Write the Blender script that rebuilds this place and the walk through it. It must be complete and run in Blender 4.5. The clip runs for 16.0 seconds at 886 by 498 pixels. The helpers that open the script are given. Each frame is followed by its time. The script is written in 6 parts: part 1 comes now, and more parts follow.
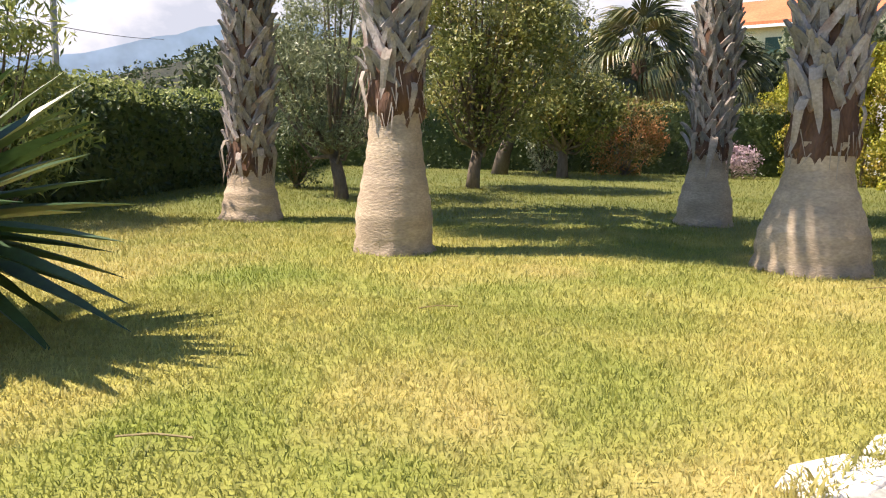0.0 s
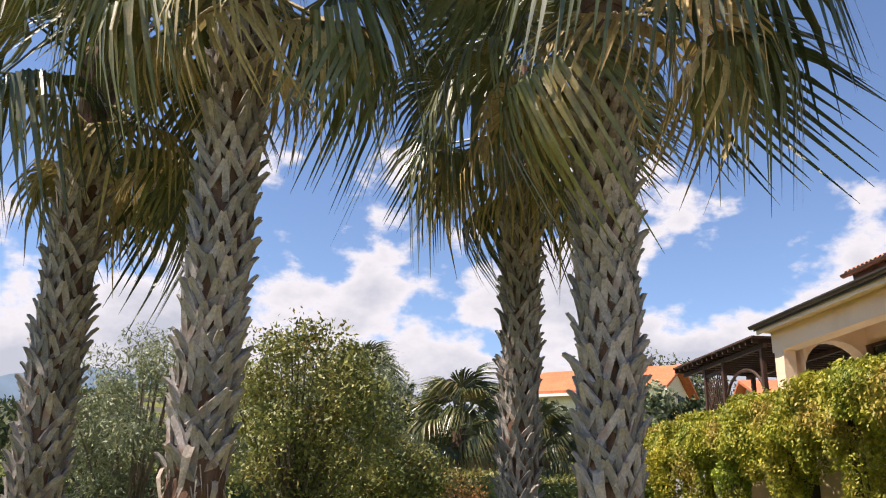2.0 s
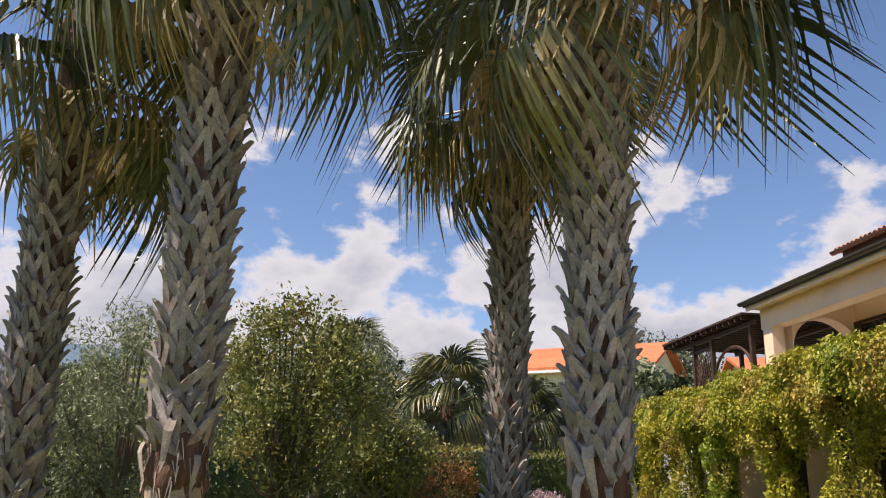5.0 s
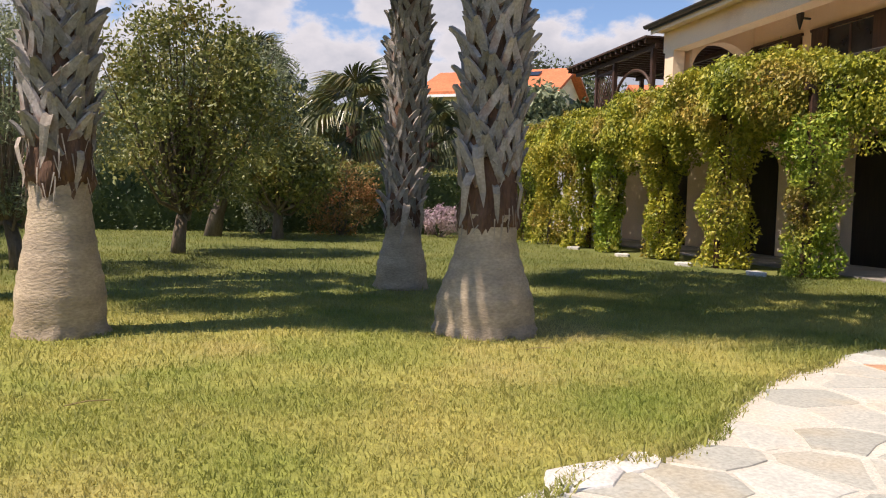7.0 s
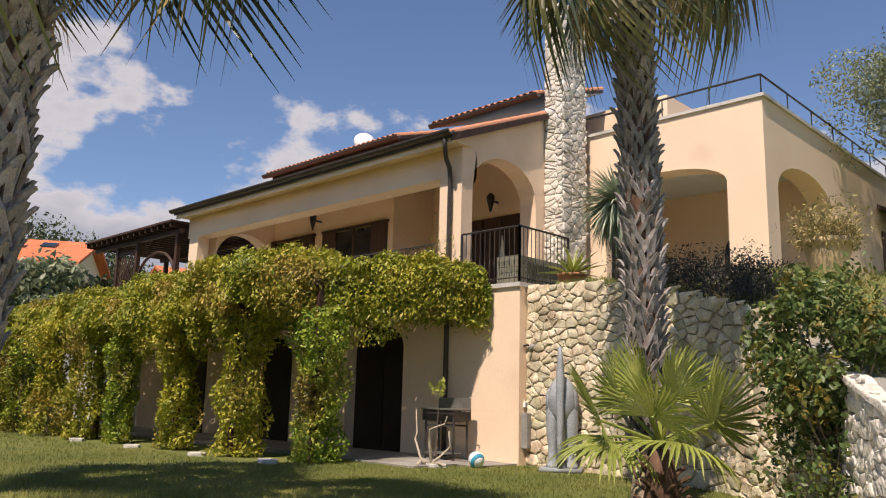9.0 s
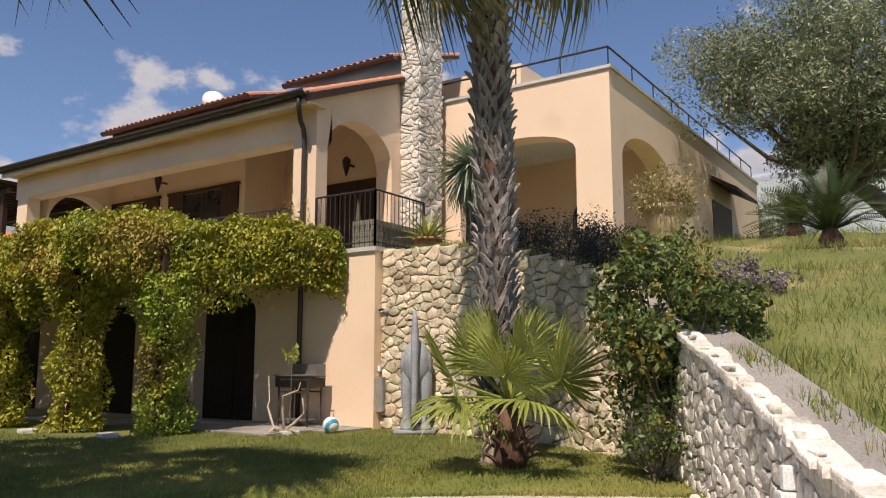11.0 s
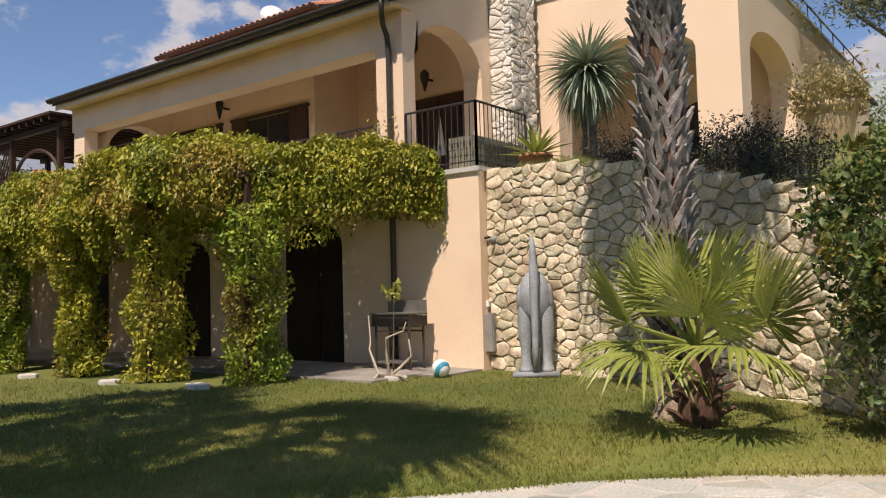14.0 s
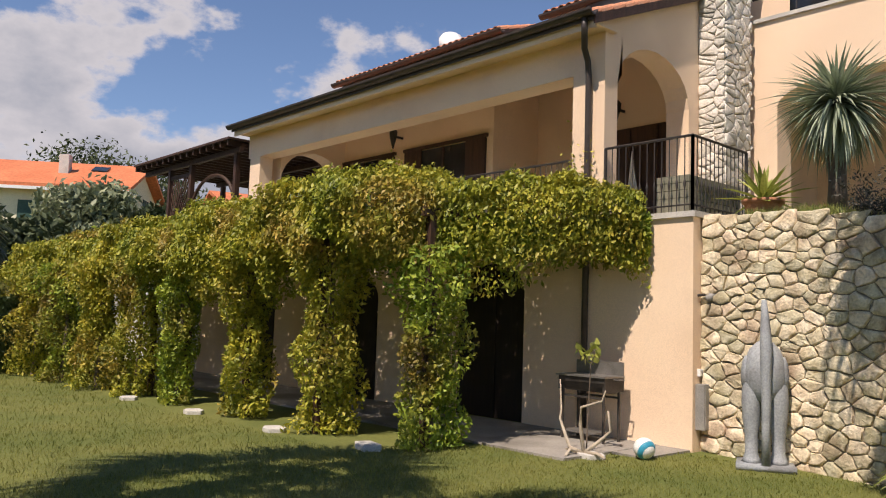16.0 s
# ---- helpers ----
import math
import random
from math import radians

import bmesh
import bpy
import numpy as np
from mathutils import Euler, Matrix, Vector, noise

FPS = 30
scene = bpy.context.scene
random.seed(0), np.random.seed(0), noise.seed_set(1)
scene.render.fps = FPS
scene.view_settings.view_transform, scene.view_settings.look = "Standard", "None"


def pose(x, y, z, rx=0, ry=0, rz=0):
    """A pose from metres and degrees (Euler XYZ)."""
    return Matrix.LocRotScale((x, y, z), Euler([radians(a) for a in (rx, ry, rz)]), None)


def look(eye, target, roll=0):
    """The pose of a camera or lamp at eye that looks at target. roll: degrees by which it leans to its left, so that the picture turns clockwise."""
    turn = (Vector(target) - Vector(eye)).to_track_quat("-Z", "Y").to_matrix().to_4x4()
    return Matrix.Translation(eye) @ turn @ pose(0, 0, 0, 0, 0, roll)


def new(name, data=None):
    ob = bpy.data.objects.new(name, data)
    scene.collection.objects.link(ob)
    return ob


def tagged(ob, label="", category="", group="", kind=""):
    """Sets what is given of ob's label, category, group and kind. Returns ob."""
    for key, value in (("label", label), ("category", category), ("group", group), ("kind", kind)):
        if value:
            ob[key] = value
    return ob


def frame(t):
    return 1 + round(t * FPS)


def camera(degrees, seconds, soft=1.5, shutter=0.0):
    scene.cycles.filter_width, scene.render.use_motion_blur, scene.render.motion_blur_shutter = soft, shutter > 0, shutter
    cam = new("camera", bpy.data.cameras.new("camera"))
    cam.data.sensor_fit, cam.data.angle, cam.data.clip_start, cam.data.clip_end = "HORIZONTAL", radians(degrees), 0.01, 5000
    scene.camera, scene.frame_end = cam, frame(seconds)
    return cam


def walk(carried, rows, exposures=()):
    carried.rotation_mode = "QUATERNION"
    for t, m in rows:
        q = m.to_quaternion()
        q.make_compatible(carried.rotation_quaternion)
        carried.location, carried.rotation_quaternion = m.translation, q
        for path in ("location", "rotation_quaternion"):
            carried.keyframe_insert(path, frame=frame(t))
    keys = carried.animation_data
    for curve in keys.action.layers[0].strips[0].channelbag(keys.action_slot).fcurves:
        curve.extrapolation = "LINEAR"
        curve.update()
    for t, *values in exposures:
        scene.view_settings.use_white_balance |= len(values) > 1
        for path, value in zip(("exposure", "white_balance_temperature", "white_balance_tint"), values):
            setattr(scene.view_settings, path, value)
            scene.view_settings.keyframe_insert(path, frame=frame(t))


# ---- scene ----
cam = camera(58.2, 16.0, soft=1.1)

PATH = [
    (0, (0.579, 0.359, 1.214), (0.367, 2.328, 0.938), 1.3),
    (0.5, (0.675, 0.373, 1.228), (0.7, 2.358, 0.984), 1.8),
    (1, (0.728, 0.331, 1.355), (0.91, 2.322, 1.286), 1.4),
    (1.5, (0.742, 0.251, 1.46), (0.925, 2.223, 1.737), 1.1),
    (2, (0.759, 0.179, 1.546), (0.933, 2.078, 2.149), 1.4),
    (2.5, (0.776, 0.133, 1.602), (0.927, 1.955, 2.412), 2.4),
    (3, (0.787, 0.106, 1.628), (0.91, 1.825, 2.642), 2.9),
    (3.2, (0.79, 0.091, 1.652), (0.911, 1.783, 2.711), 3.0),
    (5.3, (0.797, 0.356, 1.491), (1.024, 2.308, 1.866), 1.0),
    (5.5, (0.815, 0.367, 1.456), (1.064, 2.335, 1.705), 0.9),
    (6, (0.836, 0.372, 1.359), (1.094, 2.355, 1.32), 0.1),
    (6.5, (0.851, 0.392, 1.322), (1.134, 2.363, 1.132), 0.0),
    (7, (0.923, 0.39, 1.348), (1.374, 2.335, 1.228), 1.5),
    (7.5, (1.045, 0.43, 1.395), (1.869, 2.252, 1.452), 2.1),
    (8, (1.119, 0.404, 1.418), (2.144, 2.114, 1.582), 1.8),
    (8.5, (1.156, 0.425, 1.453), (2.416, 1.952, 1.737), 2.0),
    (9, (1.109, 0.393, 1.413), (2.516, 1.767, 1.779), 1.5),
    (9.5, (1.148, 0.354, 1.411), (2.703, 1.549, 1.801), 1.6),
    (9.7, (1.16, 0.362, 1.401), (2.768, 1.482, 1.799), 2.1),
    (11.8, (1.339, 0.671, 1.4), (2.981, 1.805, 1.525), -0.7),
    (12, (1.384, 0.794, 1.415), (3.034, 1.924, 1.455), -0.3),
    (12.5, (1.505, 1.139, 1.45), (3.194, 2.211, 1.448), 1.8),
    (13, (1.675, 1.565, 1.525), (3.255, 2.79, 1.534), -0.1),
    (13.5, (1.822, 1.925, 1.586), (3.401, 3.148, 1.695), -1.8),
    (14, (2.006, 2.323, 1.557), (3.598, 3.529, 1.66), -1.6),
    (14.5, (2.232, 2.692, 1.673), (3.654, 4.098, 1.735), 3.6),
    (15, (2.478, 3.08, 1.724), (3.774, 4.601, 1.804), 3.6),
    (15.5, (2.633, 3.459, 1.801), (3.993, 4.919, 1.946), 4.4),
    (16, (2.643, 3.803, 1.939), (3.984, 5.276, 2.114), 1.9),
]
walk(cam, [(t, look(eye, target, roll)) for t, eye, target, roll in PATH],
     [(0.0, 0.98, 6950, 19), (1.5, 0.62, 6950, 19), (3.0, 0.83, 6950, 19), (5.5, 0.36, 6950, 19), (7.0, 0.42, 6950, 19), (9.0, 0.12, 6950, 19), (12.5, -0.02, 6950, 19), (16.0, 0.08, 6950, 19)])

# ---- light ----
SUN_EL, SUN_AZ = radians(57), math.atan2(-0.97, -0.24)          # azimuth from +y towards +x
world = bpy.data.worlds.new("sky")
scene.world = world
world.use_nodes = True
sky = world.node_tree.nodes.new("ShaderNodeTexSky")
sky.sky_type, sky.sun_disc = "NISHITA", False
sky.sun_elevation, sky.sun_rotation = SUN_EL, SUN_AZ
sky.air_density, sky.dust_density, sky.ozone_density = 1.0, 0.0, 6.0
world.node_tree.links.new(sky.outputs[0], world.node_tree.nodes["Background"].inputs[0])
world.node_tree.nodes["Background"].inputs[1].default_value = 0.115
sun = new("sun", bpy.data.lights.new("sun", "SUN"))
sun.data.energy, sun.data.angle, sun.data.color = 5.0, radians(0.55), (1.0, 0.93, 0.82)
away = Vector((math.sin(SUN_AZ) * math.cos(SUN_EL), math.cos(SUN_AZ) * math.cos(SUN_EL), math.sin(SUN_EL)))
sun.matrix_world = look(away * 50, (0, 0, 0))


# ---- materials ----
def mat(name, c1, c2, scale=4.0, rough=0.8, bump=0.15, bscale=40.0, vary=0.0, per="", metal=0.0, thin=0.0, stain=None, stain_scale=0.7, stretch=(1, 1, 1), spec=0.4, lush=None):
    """Two-tone procedural surface: coarse mottling, fine grain, optional stains, per-piece variation, translucency."""
    m = bpy.data.materials.new(name)
    m.use_nodes = True
    t = m.node_tree
    n, link = t.nodes, t.links.new
    b = n["Principled BSDF"]
    co = n.new("ShaderNodeTexCoord")
    mp = n.new("ShaderNodeMapping")
    mp.inputs["Scale"].default_value = stretch
    link(co.outputs["Object"], mp.inputs[0])
    def tex(s, d=4):
        x = n.new("ShaderNodeTexNoise")
        x.inputs["Scale"].default_value, x.inputs["Detail"].default_value = s, d
        link(mp.outputs[0], x.inputs[0])
        return x
    def ramp(src, lo, hi):
        r = n.new("ShaderNodeMapRange")
        r.inputs[1].default_value, r.inputs[2].default_value = lo, hi
        link(src, r.inputs[0])
        return r.outputs[0]
    def mix(f, a, c, mode="MIX"):
        x = n.new("ShaderNodeMix")
        x.data_type, x.blend_type = "RGBA", mode
        for k, v in ((0, f), (6, a), (7, c)):
            if hasattr(v, "links"):
                link(v, x.inputs[k])
            else:
                x.inputs[k].default_value = v if k == 0 else (*v, 1)
        return x.outputs[2]
    big, fine = tex(scale), tex(bscale, 3)
    col = mix(ramp(big.outputs[0], 0.32, 0.68), c1, c2)
    grain = n.new("ShaderNodeMapRange")
    grain.inputs[1].default_value, grain.inputs[2].default_value, grain.inputs[3].default_value, grain.inputs[4].default_value = 0.3, 0.7, 0.8, 1.15
    link(fine.outputs[0], grain.inputs[0])
    hsv = n.new("ShaderNodeHueSaturation")
    if stain:
        col = mix(ramp(tex(stain_scale, 6).outputs[0], 0.52, 0.66), col, stain)
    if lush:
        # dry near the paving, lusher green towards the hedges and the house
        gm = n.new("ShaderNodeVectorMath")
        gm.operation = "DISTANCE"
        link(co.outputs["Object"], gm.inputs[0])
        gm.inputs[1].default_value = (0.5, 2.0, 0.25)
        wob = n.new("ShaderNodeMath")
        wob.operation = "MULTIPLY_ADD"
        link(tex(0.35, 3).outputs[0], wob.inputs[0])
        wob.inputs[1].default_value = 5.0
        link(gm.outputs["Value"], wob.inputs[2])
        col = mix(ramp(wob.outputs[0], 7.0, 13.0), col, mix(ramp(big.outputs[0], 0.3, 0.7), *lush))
    link(col, hsv.inputs["Color"])
    if per:
        g = n.new("ShaderNodeObjectInfo" if per == "object" else "ShaderNodeNewGeometry")
        r = n.new("ShaderNodeMapRange")
        r.inputs[3].default_value, r.inputs[4].default_value = 1 - vary, 1 + vary
        link(g.outputs["Random" if per == "object" else "Random Per Island"], r.inputs[0])
        mul = n.new("ShaderNodeMath")
        mul.operation = "MULTIPLY"
        link(r.outputs[0], mul.inputs[0])
        link(grain.outputs[0], mul.inputs[1])
        link(mul.outputs[0], hsv.inputs["Value"])
        h = n.new("ShaderNodeMapRange")
        h.inputs[3].default_value, h.inputs[4].default_value = 0.5 + vary * 0.06, 0.5 - vary * 0.06
        link(g.outputs["Random" if per == "object" else "Random Per Island"], h.inputs[0])
        link(h.outputs[0], hsv.inputs["Hue"])
    else:
        link(grain.outputs[0], hsv.inputs["Value"])
    link(hsv.outputs[0], b.inputs["Base Color"])
    b.inputs["Roughness"].default_value, b.inputs["Metallic"].default_value = rough, metal
    b.inputs["Specular IOR Level"].default_value = spec
    if bump:
        bp = n.new("ShaderNodeBump")
        bp.inputs["Strength"].default_value, bp.inputs["Distance"].default_value = bump, 0.02
        link(fine.outputs[0], bp.inputs["Height"])
        link(bp.outputs[0], b.inputs["Normal"])
    if thin:
        tr = n.new("ShaderNodeBsdfTranslucent")
        link(hsv.outputs[0], tr.inputs[0])
        mx = n.new("ShaderNodeMixShader")
        mx.inputs[0].default_value = thin
        link(b.outputs[0], mx.inputs[1])
        link(tr.outputs[0], mx.inputs[2])
        link(mx.outputs[0], n["Material Output"].inputs[0])
    return m


PLASTER = mat("peach plaster", (0.86, 0.64, 0.45), (0.91, 0.70, 0.50), 0.6, 0.9, 0.12, 90, stain=(0.80, 0.59, 0.41), stain_scale=0.5)
CEILING = mat("porch ceiling paint", (0.80, 0.60, 0.38), (0.84, 0.64, 0.42), 0.7, 0.9, 0.05, 60)
CONCRETE = mat("pale concrete", (0.55, 0.52, 0.47), (0.66, 0.63, 0.57), 1.4, 0.9, 0.25, 60, stain=(0.38, 0.36, 0.32))
STONE = mat("limestone", (0.64, 0.53, 0.34), (0.82, 0.73, 0.54), 6, 0.95, 0.9, 30, 0.25, "object", stain=(0.46, 0.36, 0.24), stain_scale=2.5)
MORTAR = mat("mortar", (0.26, 0.225, 0.17), (0.36, 0.315, 0.25), 5, 0.95, 0.5, 60)
FLAG = mat("grey flagstone", (0.40, 0.40, 0.35), (0.54, 0.51, 0.43), 1.6, 0.75, 0.2, 50, 0.22, "object", stain=(0.50, 0.44, 0.34), stain_scale=1.6)
FLAG_RED = mat("terracotta flagstone", (0.50, 0.24, 0.13), (0.56, 0.32, 0.2), 5, 0.8, 0.2, 50, 0.1, "object")
GROUT = mat("sandy pointing", (0.52, 0.47, 0.39), (0.62, 0.56, 0.47), 4, 0.95, 0.3, 70, stain=(0.42, 0.37, 0.28))
TILE = mat("terracotta roof tile", (0.52, 0.20, 0.10), (0.62, 0.28, 0.15), 5, 0.85, 0.2, 40, 0.25, "island", stain=(0.36, 0.22, 0.15), stain_scale=1.5)
TILE_FAR = mat("orange roof tile", (0.56, 0.16, 0.065), (0.66, 0.21, 0.09), 0.6, 0.85, 0.2, 6)
GUTTER = mat("dark brown gutter metal", (0.045, 0.035, 0.03), (0.07, 0.055, 0.045), 6, 0.4, 0.05, 60)
DARKWOOD = mat("dark stained wood", (0.045, 0.022, 0.014), (0.085, 0.042, 0.026), 3, 0.6, 0.25, 50, stretch=(6, 6, 0.6))
IRON = mat("black wrought iron", (0.03, 0.026, 0.024), (0.05, 0.042, 0.038), 10, 0.5, 0.1, 90)
CREAM = mat("cream wall paint", (0.74, 0.66, 0.46), (0.80, 0.72, 0.52), 0.4, 0.9, 0.05, 30)
WHITE = mat("white paint", (0.78, 0.78, 0.75), (0.84, 0.84, 0.82), 4, 0.6, 0.05, 60)
DARKGLASS = mat("dark window glass", (0.015, 0.018, 0.02), (0.03, 0.032, 0.035), 2, 0.08, 0.0, 10)
BASE_BARK = mat("ribbed grey palm base", (0.33, 0.255, 0.175), (0.50, 0.395, 0.275), 2.5, 0.95, 0.5, 30, stretch=(1, 1, 2.2), stain=(0.30, 0.24, 0.18), stain_scale=1.5)
FIBRE = mat("brown palm fibre", (0.085, 0.045, 0.028), (0.17, 0.095, 0.06), 8, 0.95, 0.6, 60, stretch=(1, 1, 0.3))
BOOT = mat("grey palm leaf base", (0.20, 0.18, 0.16), (0.36, 0.33, 0.295), 7, 0.9, 0.5, 50, 0.35, "object", stain=(0.20, 0.14, 0.10), stain_scale=4)
FROND = mat("palm frond green", (0.06, 0.08, 0.024), (0.13, 0.14, 0.045), 2, 0.36, 0.0, 30, 0.4, "object", thin=0.14, spec=0.6, stain=(0.20, 0.17, 0.06), stain_scale=1.1)
FROND_DRY = mat("dry straw palm frond", (0.34, 0.25, 0.10), (0.45, 0.36, 0.17), 2, 0.6, 0.0, 30, 0.25, "object", thin=0.25)
FROND_LIGHT = mat("light green fan frond", (0.27, 0.32, 0.055), (0.43, 0.45, 0.12), 2, 0.4, 0.0, 30, 0.2, "object", thin=0.3, spec=0.5)
STALK = mat("palm leaf stalk", (0.16, 0.17, 0.06), (0.26, 0.22, 0.09), 4, 0.5, 0.1, 30)
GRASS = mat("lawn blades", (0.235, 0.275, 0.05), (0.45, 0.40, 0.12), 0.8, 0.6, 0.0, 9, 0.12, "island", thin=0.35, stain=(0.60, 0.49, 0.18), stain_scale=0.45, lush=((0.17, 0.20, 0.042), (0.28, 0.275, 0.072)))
BANK = mat("bank soil and grass", (0.122, 0.144, 0.035), (0.194, 0.200, 0.063), 0.8, 0.95, 0.6, 30, stain=(0.34, 0.27, 0.12), stain_scale=0.6)
BANK_GRASS = mat("rough bank grass", (0.17, 0.22, 0.05), (0.31, 0.32, 0.095), 0.8, 0.6, 0.0, 9, 0.35, "island", thin=0.3, stain=(0.50, 0.41, 0.18), stain_scale=0.6)
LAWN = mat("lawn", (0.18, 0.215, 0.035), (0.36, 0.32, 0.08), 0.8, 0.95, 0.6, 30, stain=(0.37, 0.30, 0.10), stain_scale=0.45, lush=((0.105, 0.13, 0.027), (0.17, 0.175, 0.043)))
VINE = mat("yellow-green vine leaves", (0.26, 0.295, 0.03), (0.47, 0.43, 0.046), 0.9, 0.5, 0.0, 8, 0.4, "island", thin=0.24, stain=(0.36, 0.28, 0.05), stain_scale=0.8)
VINE_DARK = mat("green vine leaves", (0.20, 0.30, 0.03), (0.36, 0.40, 0.05), 0.9, 0.5, 0.0, 8, 0.4, "island", thin=0.24, stain=(0.22, 0.17, 0.03), stain_scale=0.9)
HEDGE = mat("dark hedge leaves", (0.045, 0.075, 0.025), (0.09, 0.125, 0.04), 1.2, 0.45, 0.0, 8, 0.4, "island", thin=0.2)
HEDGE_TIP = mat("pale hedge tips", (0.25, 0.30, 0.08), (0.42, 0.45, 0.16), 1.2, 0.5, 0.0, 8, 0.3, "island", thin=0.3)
OLIVE = mat("olive leaves", (0.19, 0.225, 0.115), (0.32, 0.35, 0.21), 1.0, 0.5, 0.0, 8, 0.4, "island", thin=0.2)
CITRUS = mat("citrus leaves", (0.16, 0.19, 0.05), (0.32, 0.32, 0.10), 1.0, 0.45, 0.0, 8, 0.45, "island", thin=0.25, stain=(0.28, 0.22, 0.05), stain_scale=1.2)
BARK = mat("grey bark", (0.12, 0.09, 0.065), (0.20, 0.16, 0.12), 6, 0.95, 0.6, 40, stretch=(1, 1, 0.3))
HILL = mat("terraced hillside scrub", (0.075, 0.09, 0.035), (0.17, 0.16, 0.075), 0.06, 0.95, 0.0, 0.5, stain=(0.05, 0.065, 0.03), stain_scale=0.12)


# ---- mesh helpers ----
class Mesh:
    """Collects vertices and faces of one mesh."""
    def __init__(self):
        self.v, self.f = [], []

    def add(self, verts, faces, m=None):
        k = len(self.v)
        self.v += [tuple(m @ Vector(p)) if m else tuple(p) for p in verts]
        self.f += [tuple(i + k for i in q) for q in faces]
        return self

    def box(self, x0, y0, z0, x1, y1, z1, m=None):
        p = [(x, y, z) for z in (z0, z1) for x, y in ((x0, y0), (x1, y0), (x1, y1), (x0, y1))]
        return self.add(p, [(3, 2, 1, 0), (4, 5, 6, 7), (0, 1, 5, 4), (1, 2, 6, 5), (2, 3, 7, 6), (3, 0, 4, 7)], m)

    def prism(self, outline, axis, a, b):
        """A polygon in the plane across an axis, thick from a to b. axis x: points (y, z); y: (x, z); z: (x, y)."""
        n = len(outline)
        put = {"x": lambda p, t: (t, p[0], p[1]), "y": lambda p, t: (p[0], t, p[1]), "z": lambda p, t: (p[0], p[1], t)}[axis]
        return self.add([put(p, t) for t in (a, b) for p in outline],
                        [tuple(range(n))[::-1], tuple(range(n, 2 * n))] + [(i, (i + 1) % n, n + (i + 1) % n, n + i) for i in range(n)])

    def tube(self, path, radii, sides=8, cap=True):
        rings = []
        path = [Vector(p) for p in path]
        for i, p in enumerate(path):
            d = (path[min(i + 1, len(path) - 1)] - path[max(i - 1, 0)]).normalized()
            u = d.cross(Vector((0.31, 0.17, 1)) if abs(d.z) < 0.95 else Vector((1, 0.1, 0))).normalized()
            w = d.cross(u)
            r = radii[i] if hasattr(radii, "__len__") else radii
            rings += [p + r * (math.cos(a) * u + math.sin(a) * w) for a in (2 * math.pi * k / sides for k in range(sides))]
        f = [(i * sides + k, i * sides + (k + 1) % sides, (i + 1) * sides + (k + 1) % sides, (i + 1) * sides + k) for i in range(len(path) - 1) for k in range(sides)]
        if cap:
            f += [tuple(range(sides))[::-1], tuple(range((len(path) - 1) * sides, len(path) * sides))]
        return self.add(rings, f)

    def lathe(self, profile, sides=24, centre=(0, 0, 0)):
        cx, cy, cz = centre
        v = [(cx + r * math.cos(2 * math.pi * k / sides), cy + r * math.sin(2 * math.pi * k / sides), cz + z) for r, z in profile for k in range(sides)]
        f = [(i * sides + k, i * sides + (k + 1) % sides, (i + 1) * sides + (k + 1) % sides, (i + 1) * sides + k) for i in range(len(profile) - 1) for k in range(sides)]
        f += [tuple(range(sides))[::-1], tuple(range((len(profile) - 1) * sides, len(profile) * sides))]
        return self.add(v, f)

    def data(self, name, material, smooth=False):
        me = bpy.data.meshes.new(name)
        me.from_pydata(self.v, [], self.f)
        me.materials.append(material)
        if smooth:
            me.shade_smooth()
        me.update()
        return me


def part(name, mesh, material, parent=None, label="", smooth=False, bevel=0.0):
    ob = new(name, mesh.data(name, material, smooth) if isinstance(mesh, Mesh) else mesh)
    if parent:
        ob.parent = parent
    if label:
        ob["label"] = label
    if bevel:
        b = ob.modifiers.new("bevel", "BEVEL")
        b.width, b.segments, b.limit_method = bevel, 2, "ANGLE"
    return ob


def thing(name, label, category, at=(0, 0, 0), turn=0, group=""):
    ob = new(name)
    ob.matrix_world = pose(*at, 0, 0, turn)
    return tagged(ob, label, category, group)


def setting(name, mesh, material, smooth=False, label=""):
    return tagged(part(name, mesh, material, None, label, smooth), kind="structure")


def arch(y0, y1, spring, top, n=12):
    """Points of a segmental arch from (y0, spring) over to (y1, spring)."""
    return [(y0 + (y1 - y0) * (0.5 - 0.5 * math.cos(math.pi * k / n)), spring + (top - spring) * math.sin(math.pi * k / n)) for k in range(n + 1)]


def arrays(name, verts, faces, material):
    """A mesh out of numpy arrays; all faces have the same number of corners."""
    me = bpy.data.meshes.new(name)
    n = faces.shape[1]
    me.vertices.add(len(verts))
    me.vertices.foreach_set("co", verts.astype(np.float32).ravel())
    me.loops.add(faces.size)
    me.loops.foreach_set("vertex_index", faces.astype(np.int32).ravel())
    me.polygons.add(len(faces))
    me.polygons.foreach_set("loop_start", np.arange(0, faces.size, n, dtype=np.int32))
    me.materials.append(material)
    me.update(calc_edges=True)
    return me


